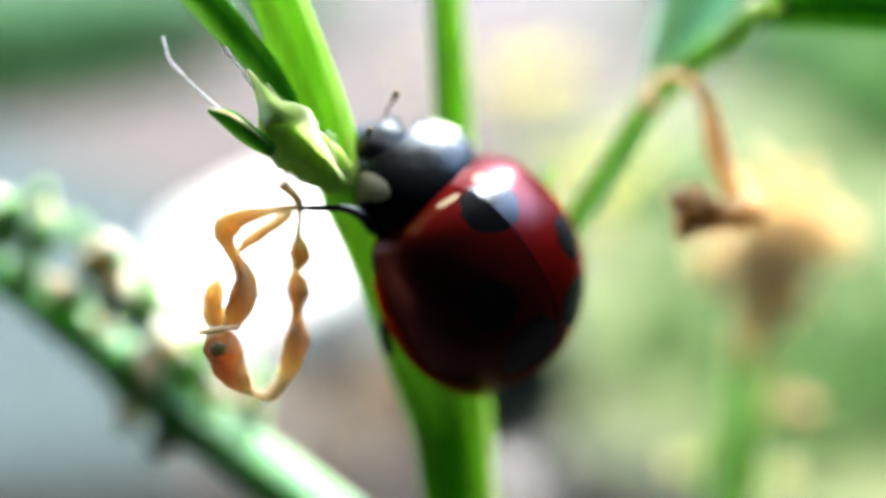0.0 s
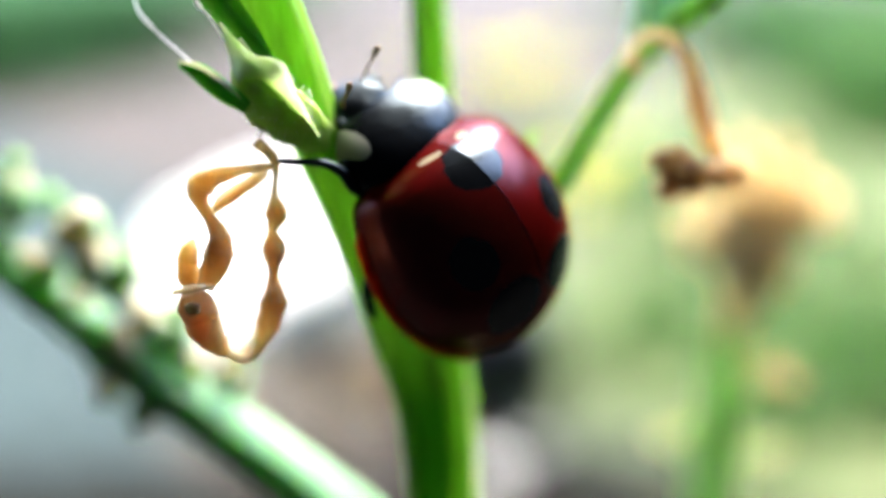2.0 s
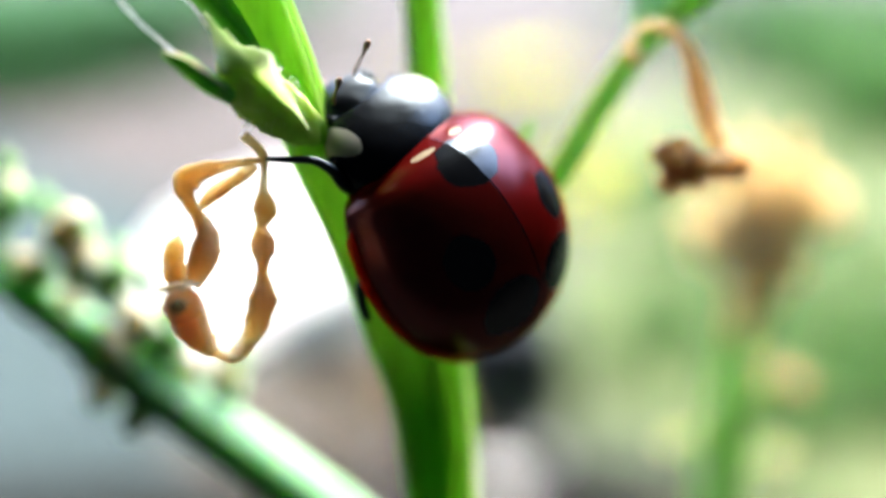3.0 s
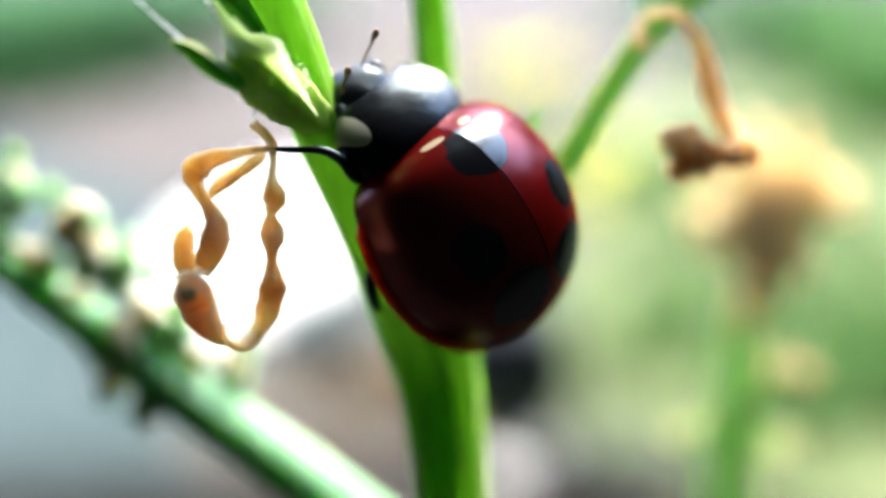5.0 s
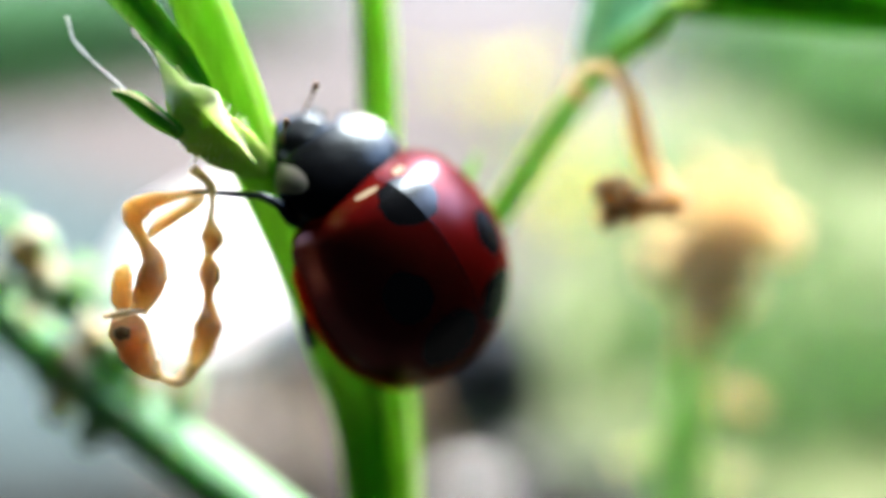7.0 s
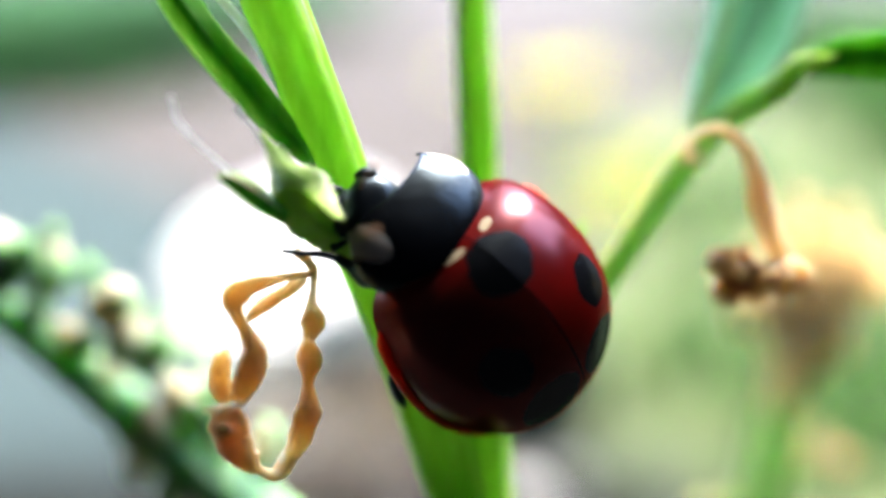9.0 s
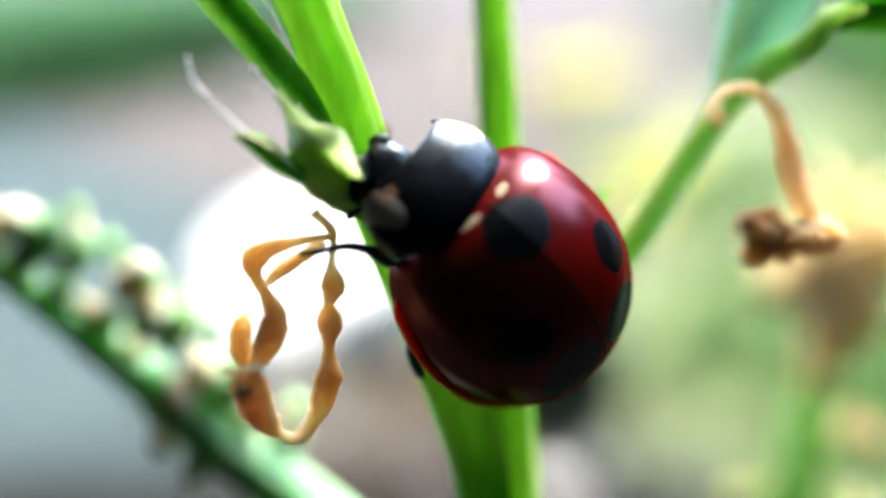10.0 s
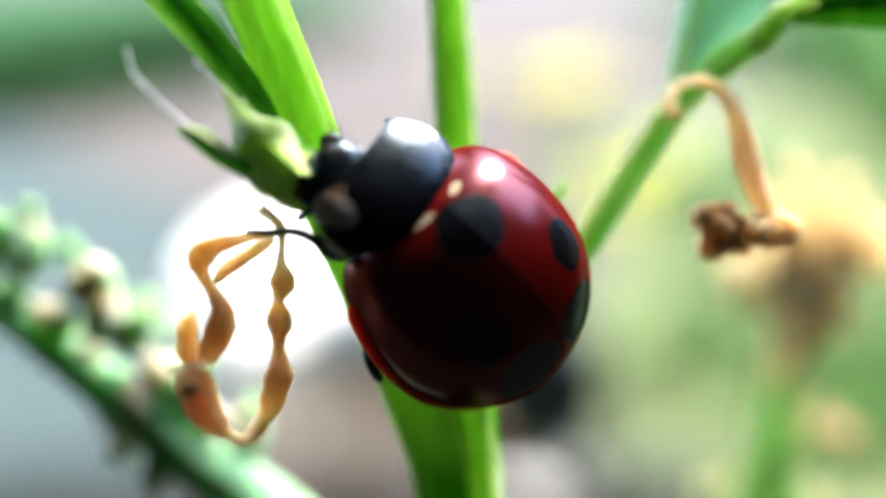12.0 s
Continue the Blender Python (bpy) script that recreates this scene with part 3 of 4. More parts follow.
# withered flower strands under the node
for label, rows, turns in (
        ("twisted dry orange-brown strand", [(-3.59, 17.10, 1.44, 0.10), (-3.40, 17.30, 1.24, 0.10), (-3.31, 17.60, 1.04, 0.13), (-3.30, 17.70, 0.68, 0.09), (-3.33, 17.70, 0.33, 0.10), (-3.29, 17.70, -0.13, 0.21), (-3.38, 17.70, -0.52, 0.12), (-3.36, 17.70, -0.94, 0.27), (-3.39, 17.70, -1.48, 0.16), (-3.38, 17.70, -2.02, 0.32), (-3.52, 17.70, -2.61, 0.22), (-3.76, 17.70, -3.03, 0.16), (-3.92, 17.30, -3.29, 0.15), (-4.21, 17.20, -3.23, 0.13), (-4.37, 17.10, -3.05, 0.12), (-4.39, 17.00, -2.78, 0.11)], 500),
        ("twisted dry orange-brown strand", [(-3.31, 17.50, 0.94, 0.09), (-3.63, 17.40, 0.90, 0.10), (-4.07, 17.20, 0.80, 0.11), (-4.50, 17.00, 0.66, 0.17), (-4.82, 17.00, 0.42, 0.22), (-4.77, 17.00, 0.09, 0.15), (-4.57, 17.00, -0.22, 0.18), (-4.37, 17.00, -0.66, 0.28), (-4.42, 17.00, -1.05, 0.30), (-4.60, 17.00, -1.46, 0.20), (-4.72, 17.00, -1.73, 0.15)], 300),
        ("flat dry strand", [(-3.45, 17.60, 0.84, 0.06), (-3.74, 17.60, 0.65, 0.12), (-4.03, 17.60, 0.46, 0.14), (-4.35, 17.60, 0.26, 0.17), (-4.58, 17.60, 0.05, 0.15), (-4.71, 17.60, -0.12, 0.06)], 120),
        ("dry pod tip", [(-5.03, 17.20, -0.65, 0.04), (-5.10, 17.20, -0.90, 0.16), (-5.15, 17.20, -1.24, 0.21), (-5.10, 17.20, -1.57, 0.22), (-5.00, 17.20, -1.80, 0.13)], 60)):
    part("withered_strand", tube([(x, y, z, 1.14 * r) for x, y, z, r in rows], 8, 16, 2, 0.1, 0.75, turns, rough=0.04, knobs=0.18, grain=3.5), DRIED, plant, label)
part("withered_calyx", tube([(-4.92, 16.60, -1.80, 0.22), (-4.85, 16.70, -2.04, 0.36), (-4.76, 16.90, -2.38, 0.39), (-4.62, 17.00, -2.75, 0.35), (-4.45, 17.10, -3.05, 0.20), (-4.29, 17.20, -3.20, 0.11)], 8, 18, 3, 0.12, 0.9, 80, rough=0.05, knobs=0.12, grain=3.5), DRIED, plant, "dry brown calyx cup")
part("cup_rim", tube([(-5.15, 16.30, -1.79, 0.05), (-4.90, 16.20, -1.73, 0.08), (-4.61, 16.20, -1.68, 0.08), (-4.45, 16.50, -1.68, 0.06)], 6, 12, 2, 0.1, knobs=0.2, grain=4), DRIED, plant, "curled dry rim of the calyx cup")
part("cup_mouth", lump((-4.74, 16.15, -2.11), (0.16, 0.08, 0.13), rough=0.2, seed=20), CUP_DARK, plant, "dark mouth of the dry calyx")

# withered flower that hangs from the thin branch
part("withered_stalk", tube([(5.84, 21.50, 3.90, 0.18), (5.65, 21.10, 4.26, 0.15), (5.80, 20.90, 4.56, 0.14), (6.26, 20.90, 4.73, 0.16), (6.74, 20.90, 4.56, 0.20), (7.12, 20.90, 4.07, 0.26), (7.36, 20.90, 3.42, 0.35), (7.51, 20.90, 2.78, 0.39), (7.66, 20.90, 2.21, 0.32), (7.89, 20.90, 1.71, 0.30), (8.08, 20.90, 1.25, 0.29)], 8, 18, 3, 0.12, 0.75, 160, rough=0.03, knobs=0.14, grain=3.5), DRY_STALK, plant, "arching dry brown flower stalk")
flower = join(*[lump((x, y + 0.15 * (k % 3 - 1), z), (a, 0.8 * a, b), rough=0.32, seed=k + 1, detail=4) for k, (x, y, z, a, b) in enumerate(
    [(6.68, 20.8, 1.25, 0.52, 0.43), (6.59, 20.8, 0.61, 0.38, 0.29), (7.16, 20.8, 0.72, 0.43, 0.29), (7.48, 20.8, 0.96, 0.43, 0.38), (8.04, 20.8, 1.02, 0.52, 0.38), (8.49, 20.8, 1.0, 0.29, 0.19), (6.37, 20.8, 1.32, 0.29, 0.29), (6.94, 20.8, 1.12, 0.35, 0.38)])])
part("withered_flower", flower, DRIED, plant, "crumpled dry brown flower")


# ============ the ladybird ============
S = 1.055 * MM                                  # its millimetres
BUG = Matrix.Scale(S, 4)
WIDE, LONG, HIGH = 1.01, 1.03, 1.083           # of its wing cases


def half_width(y):
    k = (y + 0.1) / (2.8 if y < -0.1 else 3.35)
    return 2.55 * math.sqrt(max(0.0, 1 - k * k))


def height(y):
    k = (y - 0.2) / (3.1 if y < 0.2 else 2.75)
    return 2.4 * math.sqrt(max(0.0, 1 - k * k))


def wing_case(sign):
    """One wing case: a thin domed shell from the seam to the margin."""
    bm = bmesh.new()
    rows = []
    for i in range(49):
        y = -0.25 + 2.65 * math.cos(math.pi * i / 48)
        w, h = half_width(y), height(y)
        if y > 1.7:
            # rounded shoulders that tuck under the neck shield
            w, h = w * (1 - 0.38 * ((y - 1.7) / 0.7) ** 3), h * (1 - 0.3 * ((y - 1.7) / 0.7) ** 3)
        line = []
        for k in range(29):
            u = math.sin(math.pi / 2 * k / 28)
            x = max(0.006, u * w)
            # the two cases meet in a low ridge that fades towards the tip
            z = h * (max(0.0, 1 - u ** 2.2) ** (1 / 2.2) - 0.16 * u * (1 - u) * min(1.0, max(0.0, (y + 0.6) / 2.2)))
            line.append(bm.verts.new((sign * x * S * WIDE, y * S * LONG, z * S * HIGH)))
        rows.append(line)
    for a, b in zip(rows, rows[1:]):
        for k in range(28):
            f = (a[k], a[k + 1], b[k + 1], b[k])
            bm.faces.new(f if sign > 0 else f[::-1])
    bmesh.ops.recalc_face_normals(bm, faces=bm.faces)
    for e in bm.edges:
        e.smooth = not e.is_boundary
    return bm


def ladybird():
    bug = thing("ladybird", Matrix.Identity(4), "glossy red ladybird with black spots climbing a green stem", "ladybird")
    for sign in (1, -1):
        w = part("wing_case", wing_case(sign), SHELL, bug, "glossy red wing case with black spots", space=bug)
        mod = w.modifiers.new("thickness", "SOLIDIFY")
        mod.thickness, mod.offset = 0.09 * MM, -1
        rim = []
        for k in range(15):
            y = 1.6 - 4.3 * k / 14
            rim.append((sign * (half_width(y) - 0.06) * WIDE, y * LONG, 0.16, 0.2 if 0 < k < 14 else 0.05))
        part("wing_margin", tube(rim, 4, 10, flat=0.8, m=BUG), MARGIN, w, "translucent orange-red margin", space=bug)
    part("abdomen", lump((0, -0.1, 0.35), (1.95, 2.35, 1.75), BUG, 0.03), CHITIN, bug, "black underside", space=bug)
    part("thorax", lump((0, 2.15, 0.25), (1.3, 0.5, 0.55), BUG, 0.03), CHITIN, bug, "black thorax", space=bug)
    # neck shield: a broad saddle, widest behind its middle, with a hollowed front edge
    bm = bmesh.new()
    rows = []
    for i in range(33):
        v = i / 32
        w = 1.62 + 0.62 * v * (1 - v) - 0.52 * v ** 2.2
        h = 1.52 - 0.1 * v - 0.42 * v ** 3 - 0.12 * (1 - v) ** 6
        line = []
        for k in range(45):
            u = 2 * k / 44 - 1
            s, c = math.sin(u * math.pi / 2), max(0.0, math.cos(u * math.pi / 2))
            y = 2.2 + (0.38 - 0.26 * v) * s * s + v * 1.7
            line.append(bm.verts.new((w * s * S, y * S, (0.42 + (h - 0.42) * c ** 0.85) * S)))
        rows.append(line)
    for a, b in zip(rows, rows[1:]):
        for k in range(44):
            bm.faces.new((a[k], b[k], b[k + 1], a[k + 1]))
    bmesh.ops.recalc_face_normals(bm, faces=bm.faces)
    shield = part("neck_shield", bm, SHIELD, bug, "black neck shield with white corners", space=bug)
    mod = shield.modifiers.new("thickness", "SOLIDIFY")
    mod.thickness = 0.05 * MM
    part("breast", lump((0, 2.9, 0.45), (1.35, 0.8, 0.5), BUG, 0.03), CHITIN, shield, space=bug)
    head = part("head", join(lump((0, 3.98, 0.42), (0.88, 0.66, 0.5), BUG, 0.05, detail=4), lump((0, 4.5, 0.2), (0.5, 0.32, 0.3), BUG, 0.06, 3, detail=4)), HEAD, bug, "small black head", space=bug)
    part("mouth", lump((0, 4.78, 0.08), (0.34, 0.14, 0.13), BUG, 0.1, 5), HORN, head, "pale brown mouthparts", space=bug)
    for sign in (1, -1):
        part("eye", lump((sign * 0.74, 4.16, 0.46), (0.18, 0.25, 0.25), BUG, 0.02), CHITIN, head, "shiny black eye", space=bug)
        part("antenna", tube([(sign * 0.45, 4.4, 0.7, 0.04), (sign * 0.5, 4.48, 0.95, 0.028), (sign * 0.55, 4.52, 1.3, 0.026), (sign * 0.58, 4.56, 1.5, 0.05), (sign * 0.6, 4.58, 1.64, 0.075),
             (sign * 0.6, 4.6, 1.76, 0.04)], 5, 8, m=BUG), HORN, head, "thin brown feeler with a club", space=bug)
        part("palp", tube([(sign * 0.35, 4.3, 0.2, 0.05), (sign * 0.52, 4.5, 0.05, 0.05), (sign * 0.6, 4.62, -0.1, 0.09), (sign * 0.62, 4.7, -0.15, 0.06)], 4, 8, m=BUG), CHITIN, head, space=bug)
    reach = [(-0.96, 2.08, -0.36, 0.2), (-1.53, 2.38, -0.29, 0.22), (-1.88, 2.66, -0.23, 0.16), (-1.95, 3.10, -0.35, 0.12), (-2.06, 3.40, -0.65, 0.09),
             (-2.29, 3.57, -1.07, 0.07), (-2.46, 3.71, -1.43, 0.05)]
    front = part("leg", tube(reach, 6, 10, m=BUG), CHITIN, bug, "black jointed front leg", space=bug)
    for sx, y0, y1 in ((-1, -0.6, -1.2), (0.7, 1.3, 1.5), (0.85, 0.5, 0.7), (0.85, -0.7, -1.3)):
        part("leg", tube([(sx * 0.9, y0, 0.0, 0.2), (sx * 1.7, (y0 + y1) / 2, -0.1, 0.22), (sx * 2.1, y1, -0.35, 0.14), (sx * 2.0, y1 * 1.05, -0.9, 0.1),
             (sx * 1.8, y1 * 1.1, -1.4, 0.07), (sx * 1.4, y1 * 1.15, -1.55, 0.05)], 6, 10, m=BUG), CHITIN, bug, "black jointed leg", space=bug)
    pts = [(-1.2, 0.4, 0.0, 0.2), (-2.0, 0.5, -0.05, 0.2), (-2.5, 0.35, -0.25, 0.14), (-2.68, 0.0, -0.36, 0.12), (-2.74, -0.3, -0.4, 0.11), (-2.76, -0.46, -0.4, 0.06)]
    part("leg", tube(pts, 6, 10, m=BUG, knobs=0.1), CHITIN, bug, "black jointed leg", space=bug)
    return bug, shield, head, front, Vector(reach[0][:3]) * S, Vector(reach[-1][:3]) * S


bug, shield, head, front_leg, hip, FOOT_REST = ladybird()


def seated(place, right, forward):
    """The beetle's pose from its place in millimetres, its right and its forward way, in the first eye's space."""
    r, f = Vector(right).normalized(), Vector(forward)
    f = (f - r * f.dot(r)).normalized()
    u = r.cross(f)
    m = Matrix((r, f, u)).transposed().to_4x4()
    return LOCAL @ Matrix.Translation(Vector(place) * MM) @ m


EARLY = seated((0.842, 19.712, -0.681), (0.688, 0.451, 0.568), (-0.465, -0.327, 0.823))
LATE = seated((0.494, 19.195, 0.203), (0.645, 0.32, 0.694), (-0.527, -0.471, 0.707))


def neck(yaw, pitch, roll, dx, dy, dz):
    """How the fore body is bent against the rest, about the neck."""
    pivot = Vector((0, 2.3 * S, 0.9 * S))
    return Matrix.Translation(pivot + Vector((dx, dy, dz)) * S) @ pose(0, 0, 0, 0, 0, yaw) @ pose(0, 0, 0, pitch, 0, 0) @ pose(0, 0, 0, 0, roll, 0) @ Matrix.Translation(-pivot)


def nod(yaw):
    """How the head is turned against the neck shield."""
    pivot = Vector((0, 3.2 * S, 0.4 * S))
    return Matrix.Translation(pivot) @ pose(0, 0, 0, 0, 0, yaw) @ Matrix.Translation(-pivot)


NECK_EARLY, NECK_LATE = neck(5, -17, 7, 0.0, -0.12, -0.32), neck(0, -14, 12, -0.15, -0.12, -0.08)

# ============ the flower spike beside it ============
spike = thing("flower_spike", Matrix.Translation(LOCAL @ Vector((-0.002, 0.025, -0.02))), "leaning green flower spike with cream buds", "plant")
spike_path = [(-18.12, 25.00, 1.31, 0.35), (-15.54, 25.00, -0.17, 0.45), (-12.59, 25.00, -2.19, 0.6), (-10.38, 25.00, -3.85, 0.75), (-8.36, 25.00, -5.41, 0.85), (-6.33, 25.00, -6.89, 0.88), (-4.12, 25.00, -8.54, 0.9), (-0.44, 25.00, -11.49, 0.95), (2.15, 25.20, -13.90, 1.0)]
spike_foot = down_to(0.006, 0.004, 1.0, 5, spike_path[-1][:3])
part("stalk", tube(spike_path + spike_foot, 8, 20, 5, 0.05), STALK, spike, "thick bluish-green stalk")


def bud(centre, size, way, material, label, seed):
    """A closed bud: a pointed body in a small cup of scales."""
    c, w = Vector(centre), Vector(way).normalized()
    rows = [(*(c + w * size * s), size * r) for s, r in ((-0.9, 0.12), (-0.5, 0.42), (0.0, 0.6), (0.5, 0.5), (0.9, 0.28), (1.15, 0.06))]
    body = part("bud", tube(rows, 4, 14, 5, 0.08, rough=0.04, seed=seed), material, spike, label)
    rows = [(*(c + w * size * s), size * r) for s, r in ((-1.1, 0.15), (-0.8, 0.4), (-0.4, 0.56), (0.0, 0.64))]
    part("cup", tube(rows, 4, 14, 5, 0.12, seed=seed), BUD_DARK, body)


BUDS = [(-13.90, 24.70, 0.84, 0), (-12.70, 24.50, 0.38, 0), (-10.94, 24.40, -0.43, 1), (-13.41, 24.80, -0.89, 0), (-12.03, 24.60, -1.43, 1), (-10.36, 24.30, -1.32, 1), (-9.58, 24.60, -1.88, 0),
        (-12.51, 25.20, -2.58, 0), (-11.26, 25.10, -2.75, 1), (-8.77, 24.60, -3.24, 1), (-9.29, 24.30, -4.01, 1), (-10.56, 25.20, -4.06, 0), (-8.02, 25.10, -3.96, 0), (-14.87, 24.80, 0.02, 0),
        (-15.84, 24.90, 0.94, 1), (-14.74, 24.90, 1.30, 1), (-6.39, 25.60, -5.17, 1), (-9.05, 25.40, -6.06, 0), (-10.36, 25.40, -5.50, 1)]
for k, (x, y, z, cream) in enumerate(BUDS):
    rng = random.Random(k)
    bud((x, y, z), rng.uniform(0.7, 1.0), (rng.uniform(-0.6, 0.5), rng.uniform(-0.5, 0.2), rng.uniform(0.3, 0.9)), BUD_CREAM if cream else BUD_DARK,
        "cream flower bud" if cream else "green flower bud", k)

for k in range(14):
    # small buds between the large ones
    rng = random.Random(100 + k)
    s = k / 13
    x, y, z = -13.2 + 6.8 * s + rng.gauss(0, 0.25), 25 + rng.gauss(-0.2, 0.5), 0.6 - 5.2 * s + rng.gauss(0.3, 0.6)
    cream = k % 3 == 0
    bud((x, y, z), rng.uniform(0.35, 0.65), (rng.uniform(-0.7, 0.7), rng.uniform(-0.7, 0.2), rng.uniform(0.1, 0.9)), BUD_CREAM if cream else BUD_DARK,
        "cream flower bud" if cream else "green flower bud", 100 + k)
part("thread", tube([(-7.91, 24.20, -5.95, 0.02), (-7.23, 24.00, -5.40, 0.018), (-6.79, 23.90, -4.70, 0.015)], 6, 6), MEMBRANE, spike, "fine white thread")

# ============ the fluffy seed head behind ============
seed_path = [(15.80, 36.50, -0.24, 0.5), (15.01, 37.00, -3.24, 0.75), (14.72, 37.30, -5.47, 0.7), (14.51, 37.60, -8.28, 1.0), (14.16, 38.00, -12.34, 1.15), (13.88, 38.40, -16.37, 1.15)]
seed_foot = down_to(0.0, 0.01, 1.2, 5, seed_path[-1][:3])
seed_at = LOCAL @ Vector((seed_foot[-1][0] * MM, seed_foot[-1][1] * MM, seed_foot[-1][2] * MM))
seed_head = thing("seed_head", Matrix.Translation((seed_at.x, seed_at.y, 0)), "straw-coloured fluffy seed head on a green stem", "seed head")
part("stem", tube(seed_path[2:] + seed_foot, 8, 18, 5, 0.05), PALE_STEM, seed_head)
part("base", tube(seed_path[:3], 8, 18, 6, 0.1, rough=0.05), NECK, seed_head, "brown withered flower base")


def tuft(name, centre, radius, count, seed, material, label):
    """Curled dry florets round a middle, each a part."""
    rng = random.Random(seed)
    c = Vector(centre)
    for _ in range(count):
        way = Vector((rng.gauss(0, 1), rng.gauss(0, 1), rng.gauss(0.25, 1))).normalized()
        bend = Vector((rng.gauss(0, 0.35), rng.gauss(0, 0.35), rng.gauss(-0.1, 0.35)))
        r = radius * rng.uniform(0.75, 1.1)
        rows = [(*(c + way * r * s + bend * r * s * s), w) for s, w in ((0.3, 0.15), (0.65, 0.42), (0.85, 0.45), (1.0, 0.12))]
        part(name, tube(rows, 3, 6, flat=0.4, twist=rng.uniform(0, 200)), material, seed_head, label)


part("core", lump((15.88, 36.00, 0.82), (0.8, 0.8, 1.1), rough=0.3, seed=8, detail=4), FLUFF, seed_head, "dense dry straw-coloured middle")
tuft("floret", (15.93, 36.00, 0.95), 2.35, 85, 4, FLUFF, "dry straw-coloured floret")
tuft("floret", (15.31, 36.60, -2.13), 1.7, 45, 9, FLUFF, "dry straw-coloured floret")
tuft("floret", (15.3, 35.0, -0.3), 1.9, 42, 13, FLUFF, "dry straw-coloured floret")
tuft("floret", (13.9, 36.2, -0.4), 1.9, 42, 12, FLUFF, "pale straw-coloured floret")
tuft("floret", (16.64, 37.40, -7.55), 0.9, 7, 5, DRIED, "small orange-brown dry floret")
tuft("floret", (11.58, 37.80, -10.69), 0.8, 5, 6, YELLOW, "small yellow floret")
tuft("floret", (16.73, 37.80, -11.39), 0.8, 5, 7, YELLOW, "small yellow floret")
part("twig", tube([(14.83, 37.70, -9.97, 0.3), (13.25, 37.80, -10.41, 0.25), (11.58, 37.80, -10.69, 0.15)], 4, 8), STEM, seed_head)
part("twig", tube([(14.40, 37.90, -11.69, 0.3), (15.62, 37.80, -11.39, 0.25), (16.73, 37.80, -11.39, 0.15)], 4, 8), STEM, seed_head)
part("twig", tube([(14.62, 37.60, -8.83, 0.3), (15.63, 37.50, -8.26, 0.25), (16.64, 37.40, -7.55, 0.15)], 4, 8), STEM, seed_head)


# ============ stones, grass and small flowers on the ground behind ============
def rock(name, x, y, size, material, label, seed):
    ob = part(name, lump((x, y, size[2] * 0.7), size, Matrix.Identity(4), 0.14, seed, 4), material, None)
    return tagged(ob, label, "stone")


# white slab added to imitate a patch of bright light on the ground
slab = part("bright_patch_slab", lump((-0.072, 0.3, 0.003), (0.037, 0.08, 0.008), Matrix.Identity(4), 0.08, 1, 4), PALE_STONE, None)
tagged(slab, "flat white slab standing in for a bright patch of light on the ground", "stone slab")
# near-black lump for a dark blob on the ground
rock("stone", 0.019, 0.182, (0.018, 0.014, 0.018), DARK_LUMP, "dark blue-grey lump on the asphalt", 2)
# dark lump added to stand in for the shade in front of the slab
rock("stone", -0.034, 0.205, (0.012, 0.009, 0.007), DARK_LUMP, "dark blue-grey lump on the asphalt", 3)
for x, y, s, k in ((-0.012, 0.152, 0.0035, 5), (0.024, 0.152, 0.004, 6), (-0.045, 0.168, 0.003, 7), (0.035, 0.2, 0.004, 8), (-0.1, 0.19, 0.003, 9)):
    rock("pebble", x, y, (s, s * 0.8, s * 0.6), GREY_STONE, "small pale grey pebble on the ground", k)


rock("pebble", 0.0125, 0.143, (0.007, 0.0045, 0.0035), PALE_STONE, "small white pebble on the ground", 10)


def grass(name, count, spots, tall, material, label, seed):
    """Blades of grass about the given spots: x, y, spread."""
    rng = random.Random(seed)
    verts, faces = [], []
    for _ in range(count):
        sx, sy, spread = rng.choice(spots)
        x, y = rng.gauss(sx, spread), rng.gauss(sy, spread)
        a, h, w = rng.uniform(0, 6.28), tall * rng.uniform(0.5, 1.2), rng.uniform(0.0008, 0.002)
        lean = h * rng.uniform(0.1, 0.7)
        dx, dy = math.cos(a), math.sin(a)
        n = len(verts)
        for s in (0.0, 0.4, 0.75, 1.0):
            cx, cy, cz = x + dx * lean * s * s, y + dy * lean * s * s, h * (s - 0.25 * s * s) - 0.002
            ww = w * (1 - s) ** 0.6
            verts += [(cx - dy * ww, cy + dx * ww, cz), (cx + dx * ww * 0.4, cy + dy * ww * 0.4, cz + ww * 0.3), (cx + dy * ww, cy - dx * ww, cz)]
        for k in range(3):
            b = n + 3 * k
            faces += [(b, b + 1, b + 4, b + 3), (b + 1, b + 2, b + 5, b + 4)]
    data = bpy.data.meshes.new(name)
    data.from_pydata(verts, [], faces)
    data.materials.append(material)
    return tagged(new(name, data), label, "grass", kind="stuff")


grass("grass", 2200, [(0.15, 0.28, 0.04), (0.22, 0.42, 0.06), (0.11, 0.18, 0.025), (0.3, 0.7, 0.1), (0.11, 0.38, 0.04), (0.085, 0.215, 0.034), (0.15, 0.2, 0.025)], 0.02, GRASS, "loose green grass beside the path", 3)
# the verge's blades take the grass colour darkened for shade
grass("grass", 4500, [(-0.36, 0.62, 0.05), (-0.42, 0.75, 0.06), (-0.5, 1.0, 0.1), (-0.6, 1.5, 0.18), (-0.3, 0.72, 0.05), (-0.45, 1.3, 0.12), (-0.3, 1.1, 0.1), (-0.55, 0.8, 0.1)], 0.06, GRASS_SHADED, "green grass verge beyond the path", 4)
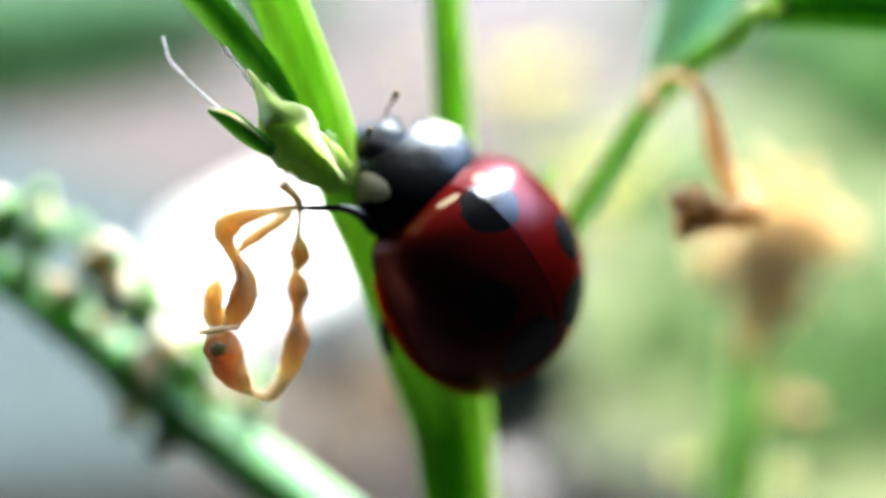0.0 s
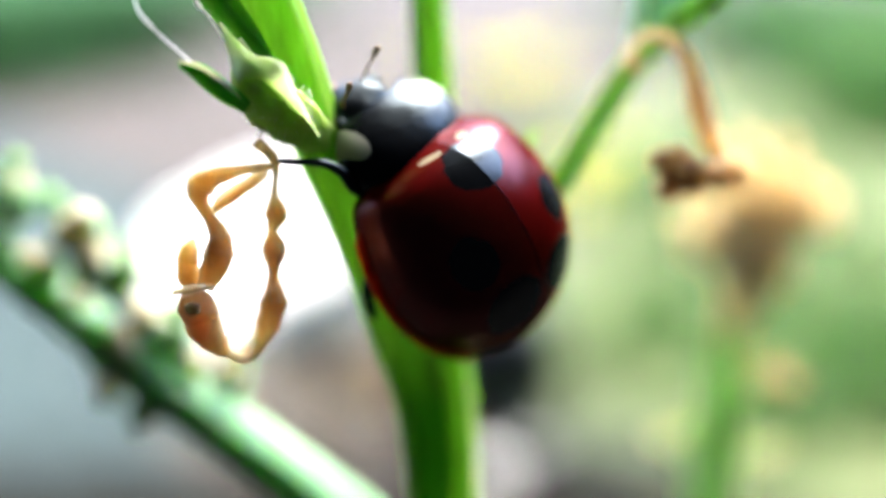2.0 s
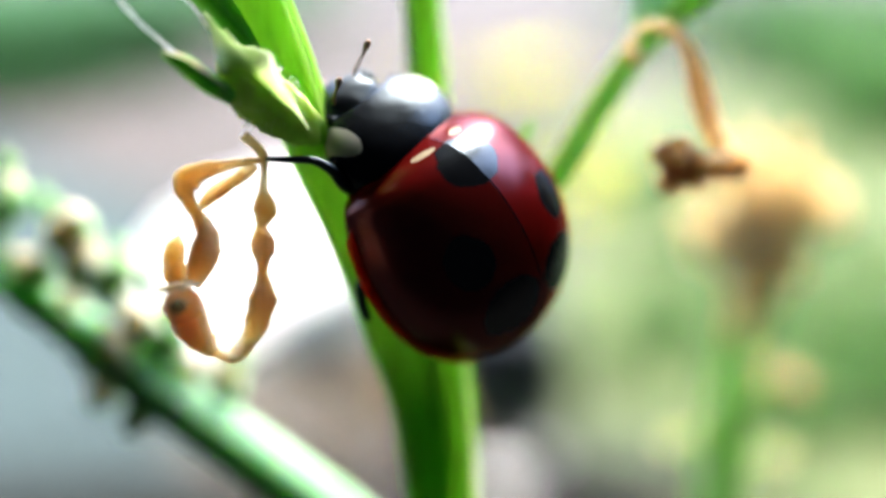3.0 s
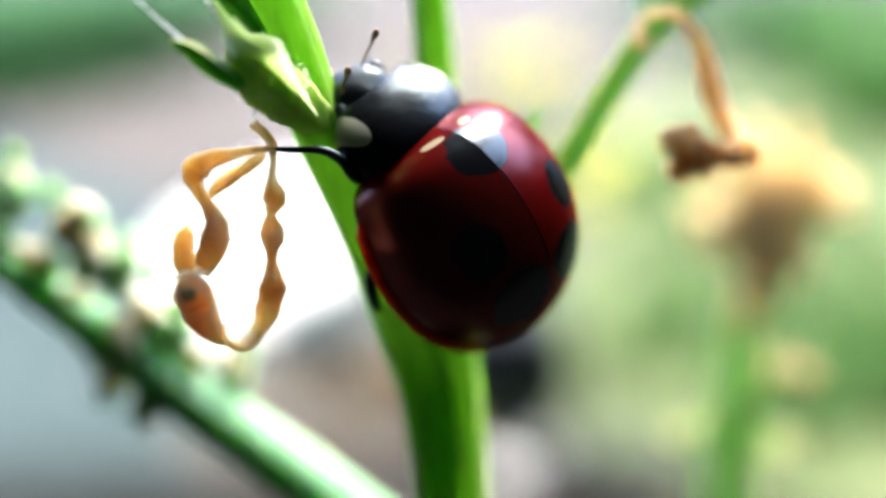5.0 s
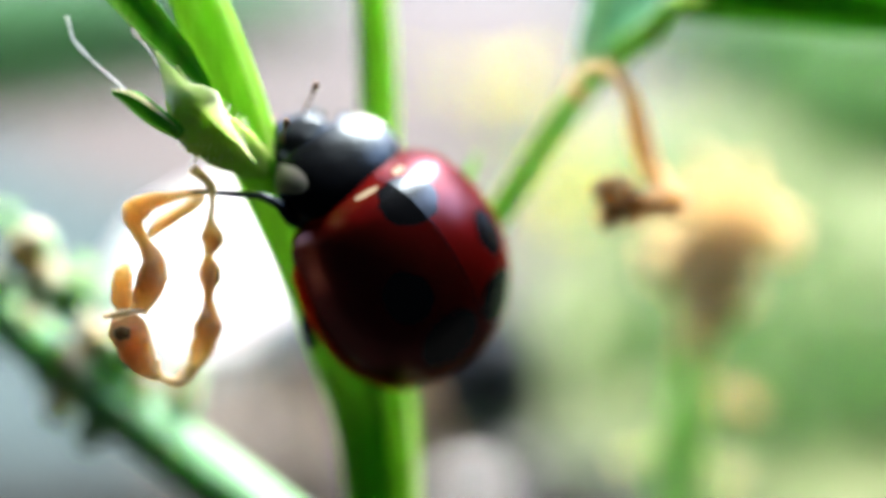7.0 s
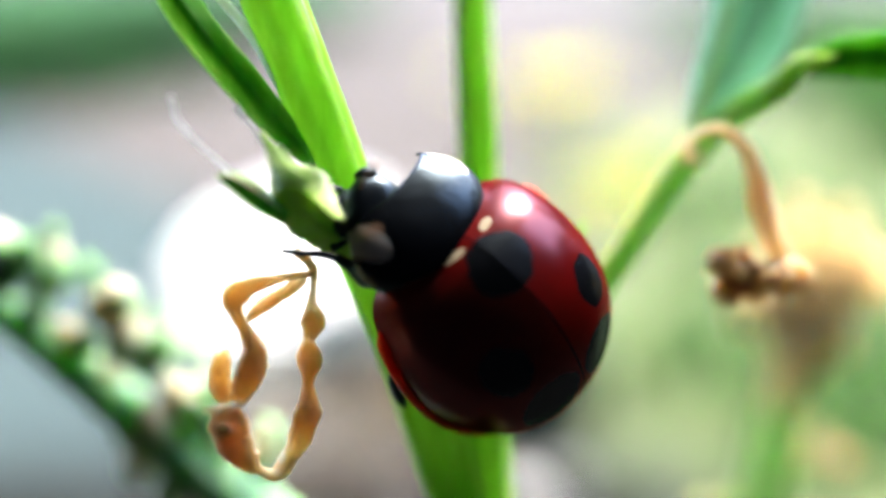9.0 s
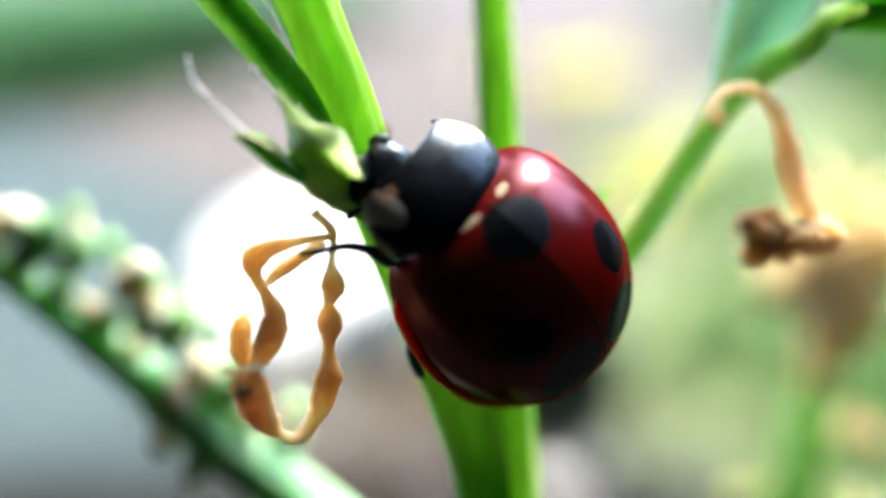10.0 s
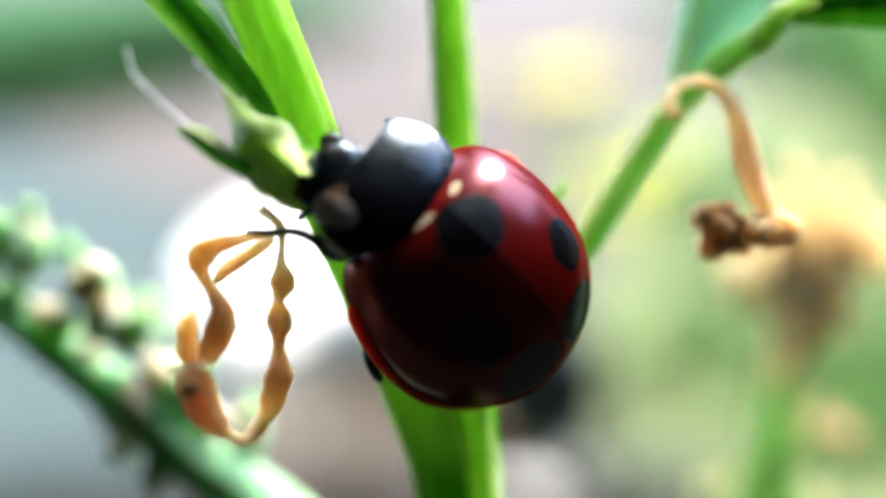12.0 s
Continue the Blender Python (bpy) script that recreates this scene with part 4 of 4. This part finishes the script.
grass("grass", 5000, [(0.4, 0.66, 0.05), (0.36, 0.55, 0.04), (0.32, 0.48, 0.03), (0.5, 1.0, 0.08), (0.42, 0.75, 0.06), (0.62, 1.4, 0.12), (0.38, 0.6, 0.04), (0.55, 0.8, 0.08)], 0.06, GRASS, "green grass behind the turf", 6)
grass("straw", 120, [(-0.01, 0.18, 0.012), (0.0, 0.2, 0.02)], 0.02, STRAW, "dry straw on the soil", 5)


def small_flower(x, y, tall, seed):
    rng = random.Random(seed)
    m = Matrix.Scale(MM, 4)
    t = thing("yellow_flower", Matrix.Translation((x, y, 0)), "small yellow wild flower on a thin stem", "flower", "yellow flowers on the verge")
    X, Y, Z = x / MM, y / MM, tall / MM
    lx = rng.uniform(-6, 6)
    part("stem", tube([(X, Y, -2, 0.8), (X + lx * 0.4, Y, Z * 0.5, 0.7), (X + lx, Y, Z, 0.6)], 5, 8, m=m), GRASS, t)
    for k in range(6):
        a = k * math.pi / 3 + rng.uniform(0, 0.4)
        d = Vector((math.cos(a), math.sin(a), 0.35))
        c = Vector((X + lx, Y, Z))
        part("petal", blade([(*(c + d * r), w) for r, w in ((0.5, 0.8), (3, 2.4), (6, 2.6), (8.5, 0.5))], (-math.sin(a), math.cos(a), 0), 4, 4, 0.2, 0.3, m), PETAL, t)


rng_flowers = random.Random(9)
for k in range(30):
    cx, cy, spread, tall = ((0.07, 0.58, 0.035, 0.03), (0.058, 0.27, 0.014, 0.008), (0.07, 0.36, 0.025, 0.012))[(0, 0, 0, 2, 0, 0)[k % 6]]
    small_flower(rng_flowers.gauss(cx, spread), rng_flowers.gauss(cy, spread * 1.5), tall * rng_flowers.uniform(0.6, 1.2), k)


# ============ what moves ============
SHIFTS = [(0.0, -0.08, 0.10), (0.5, -0.12, 0.08), (1.0, -0.05, 0.04), (1.5, 0.07, 0.05), (2.0, 0.0, 0.10), (2.5, 0.01, 0.10), (3.0, 0.01, 0.0), (3.2, 0.0, 0.04), (5.0, 0.01, -0.04), (5.5, 0.02, -0.02),
          (6.0, 0.0, 0.0), (6.5, -0.02, -0.11), (7.0, 0.04, -0.06), (7.2, 0.03, 0.03), (8.8, 0.0, 0.0), (9.0, 0.0, 0.0), (9.5, 0.06, -0.15), (10.0, -0.08, -0.15), (10.5, 0.06, -0.27), (11.0, 0.06, -0.36),
          (11.5, -0.07, -0.34), (12.0, 0.0, -0.26)]
# where the front foot reaches, in millimetres of the first eye's space
FOOT = [(0.0, -3.45, 17.20, 0.95), (3.0, -3.49, 17.20, 1.02), (5.0, -3.47, 17.20, 0.97), (6.0, -3.50, 17.20, 1.03), (7.2, -3.51, 17.20, 1.06), (8.8, -3.09, 17.20, 1.03), (9.2, -3.46, 17.20, 1.80), (9.5, -3.99, 17.20, 1.95), (9.8, -2.87, 17.20, 1.00), (10.0, -3.17, 17.20, 0.68), (10.4, -3.16, 17.20, 1.33), (10.8, -2.62, 17.20, 0.36), (11.2, -3.81, 17.20, 0.51), (12.0, -3.39, 17.20, 0.93)]


def motions():
    nudge = lambda x, z: Matrix.Translation(LOCAL.to_3x3() @ Vector((x * MM, 0, z * MM)))
    seats = [(t, nudge(x, z) @ (EARLY if t < 8 else LATE)) for t, x, z in SHIFTS]
    walk(bug, seats)
    walk(shield, [(0.0, NECK_EARLY), (7.2, NECK_EARLY), (8.8, NECK_LATE), (12.0, NECK_LATE)])
    walk(head, [(0.0, NECK_EARLY @ nod(12)), (7.2, NECK_EARLY @ nod(12)), (8.8, NECK_LATE @ nod(45)), (12.0, NECK_LATE @ nod(45))])
    # the front leg holds the strand, lets go of it and gropes about
    rows = []
    for t, x, y, z in FOOT:
        near = min(seats, key=lambda row: abs(row[0] - t))[1]
        reach = near.inverted() @ local(x, y, z) - hip
        turn = (FOOT_REST - hip).rotation_difference(reach).to_matrix().to_4x4()
        rows.append((t, Matrix.Translation(hip) @ turn @ Matrix.Translation(-hip)))
    walk(front_leg, rows)


motions()
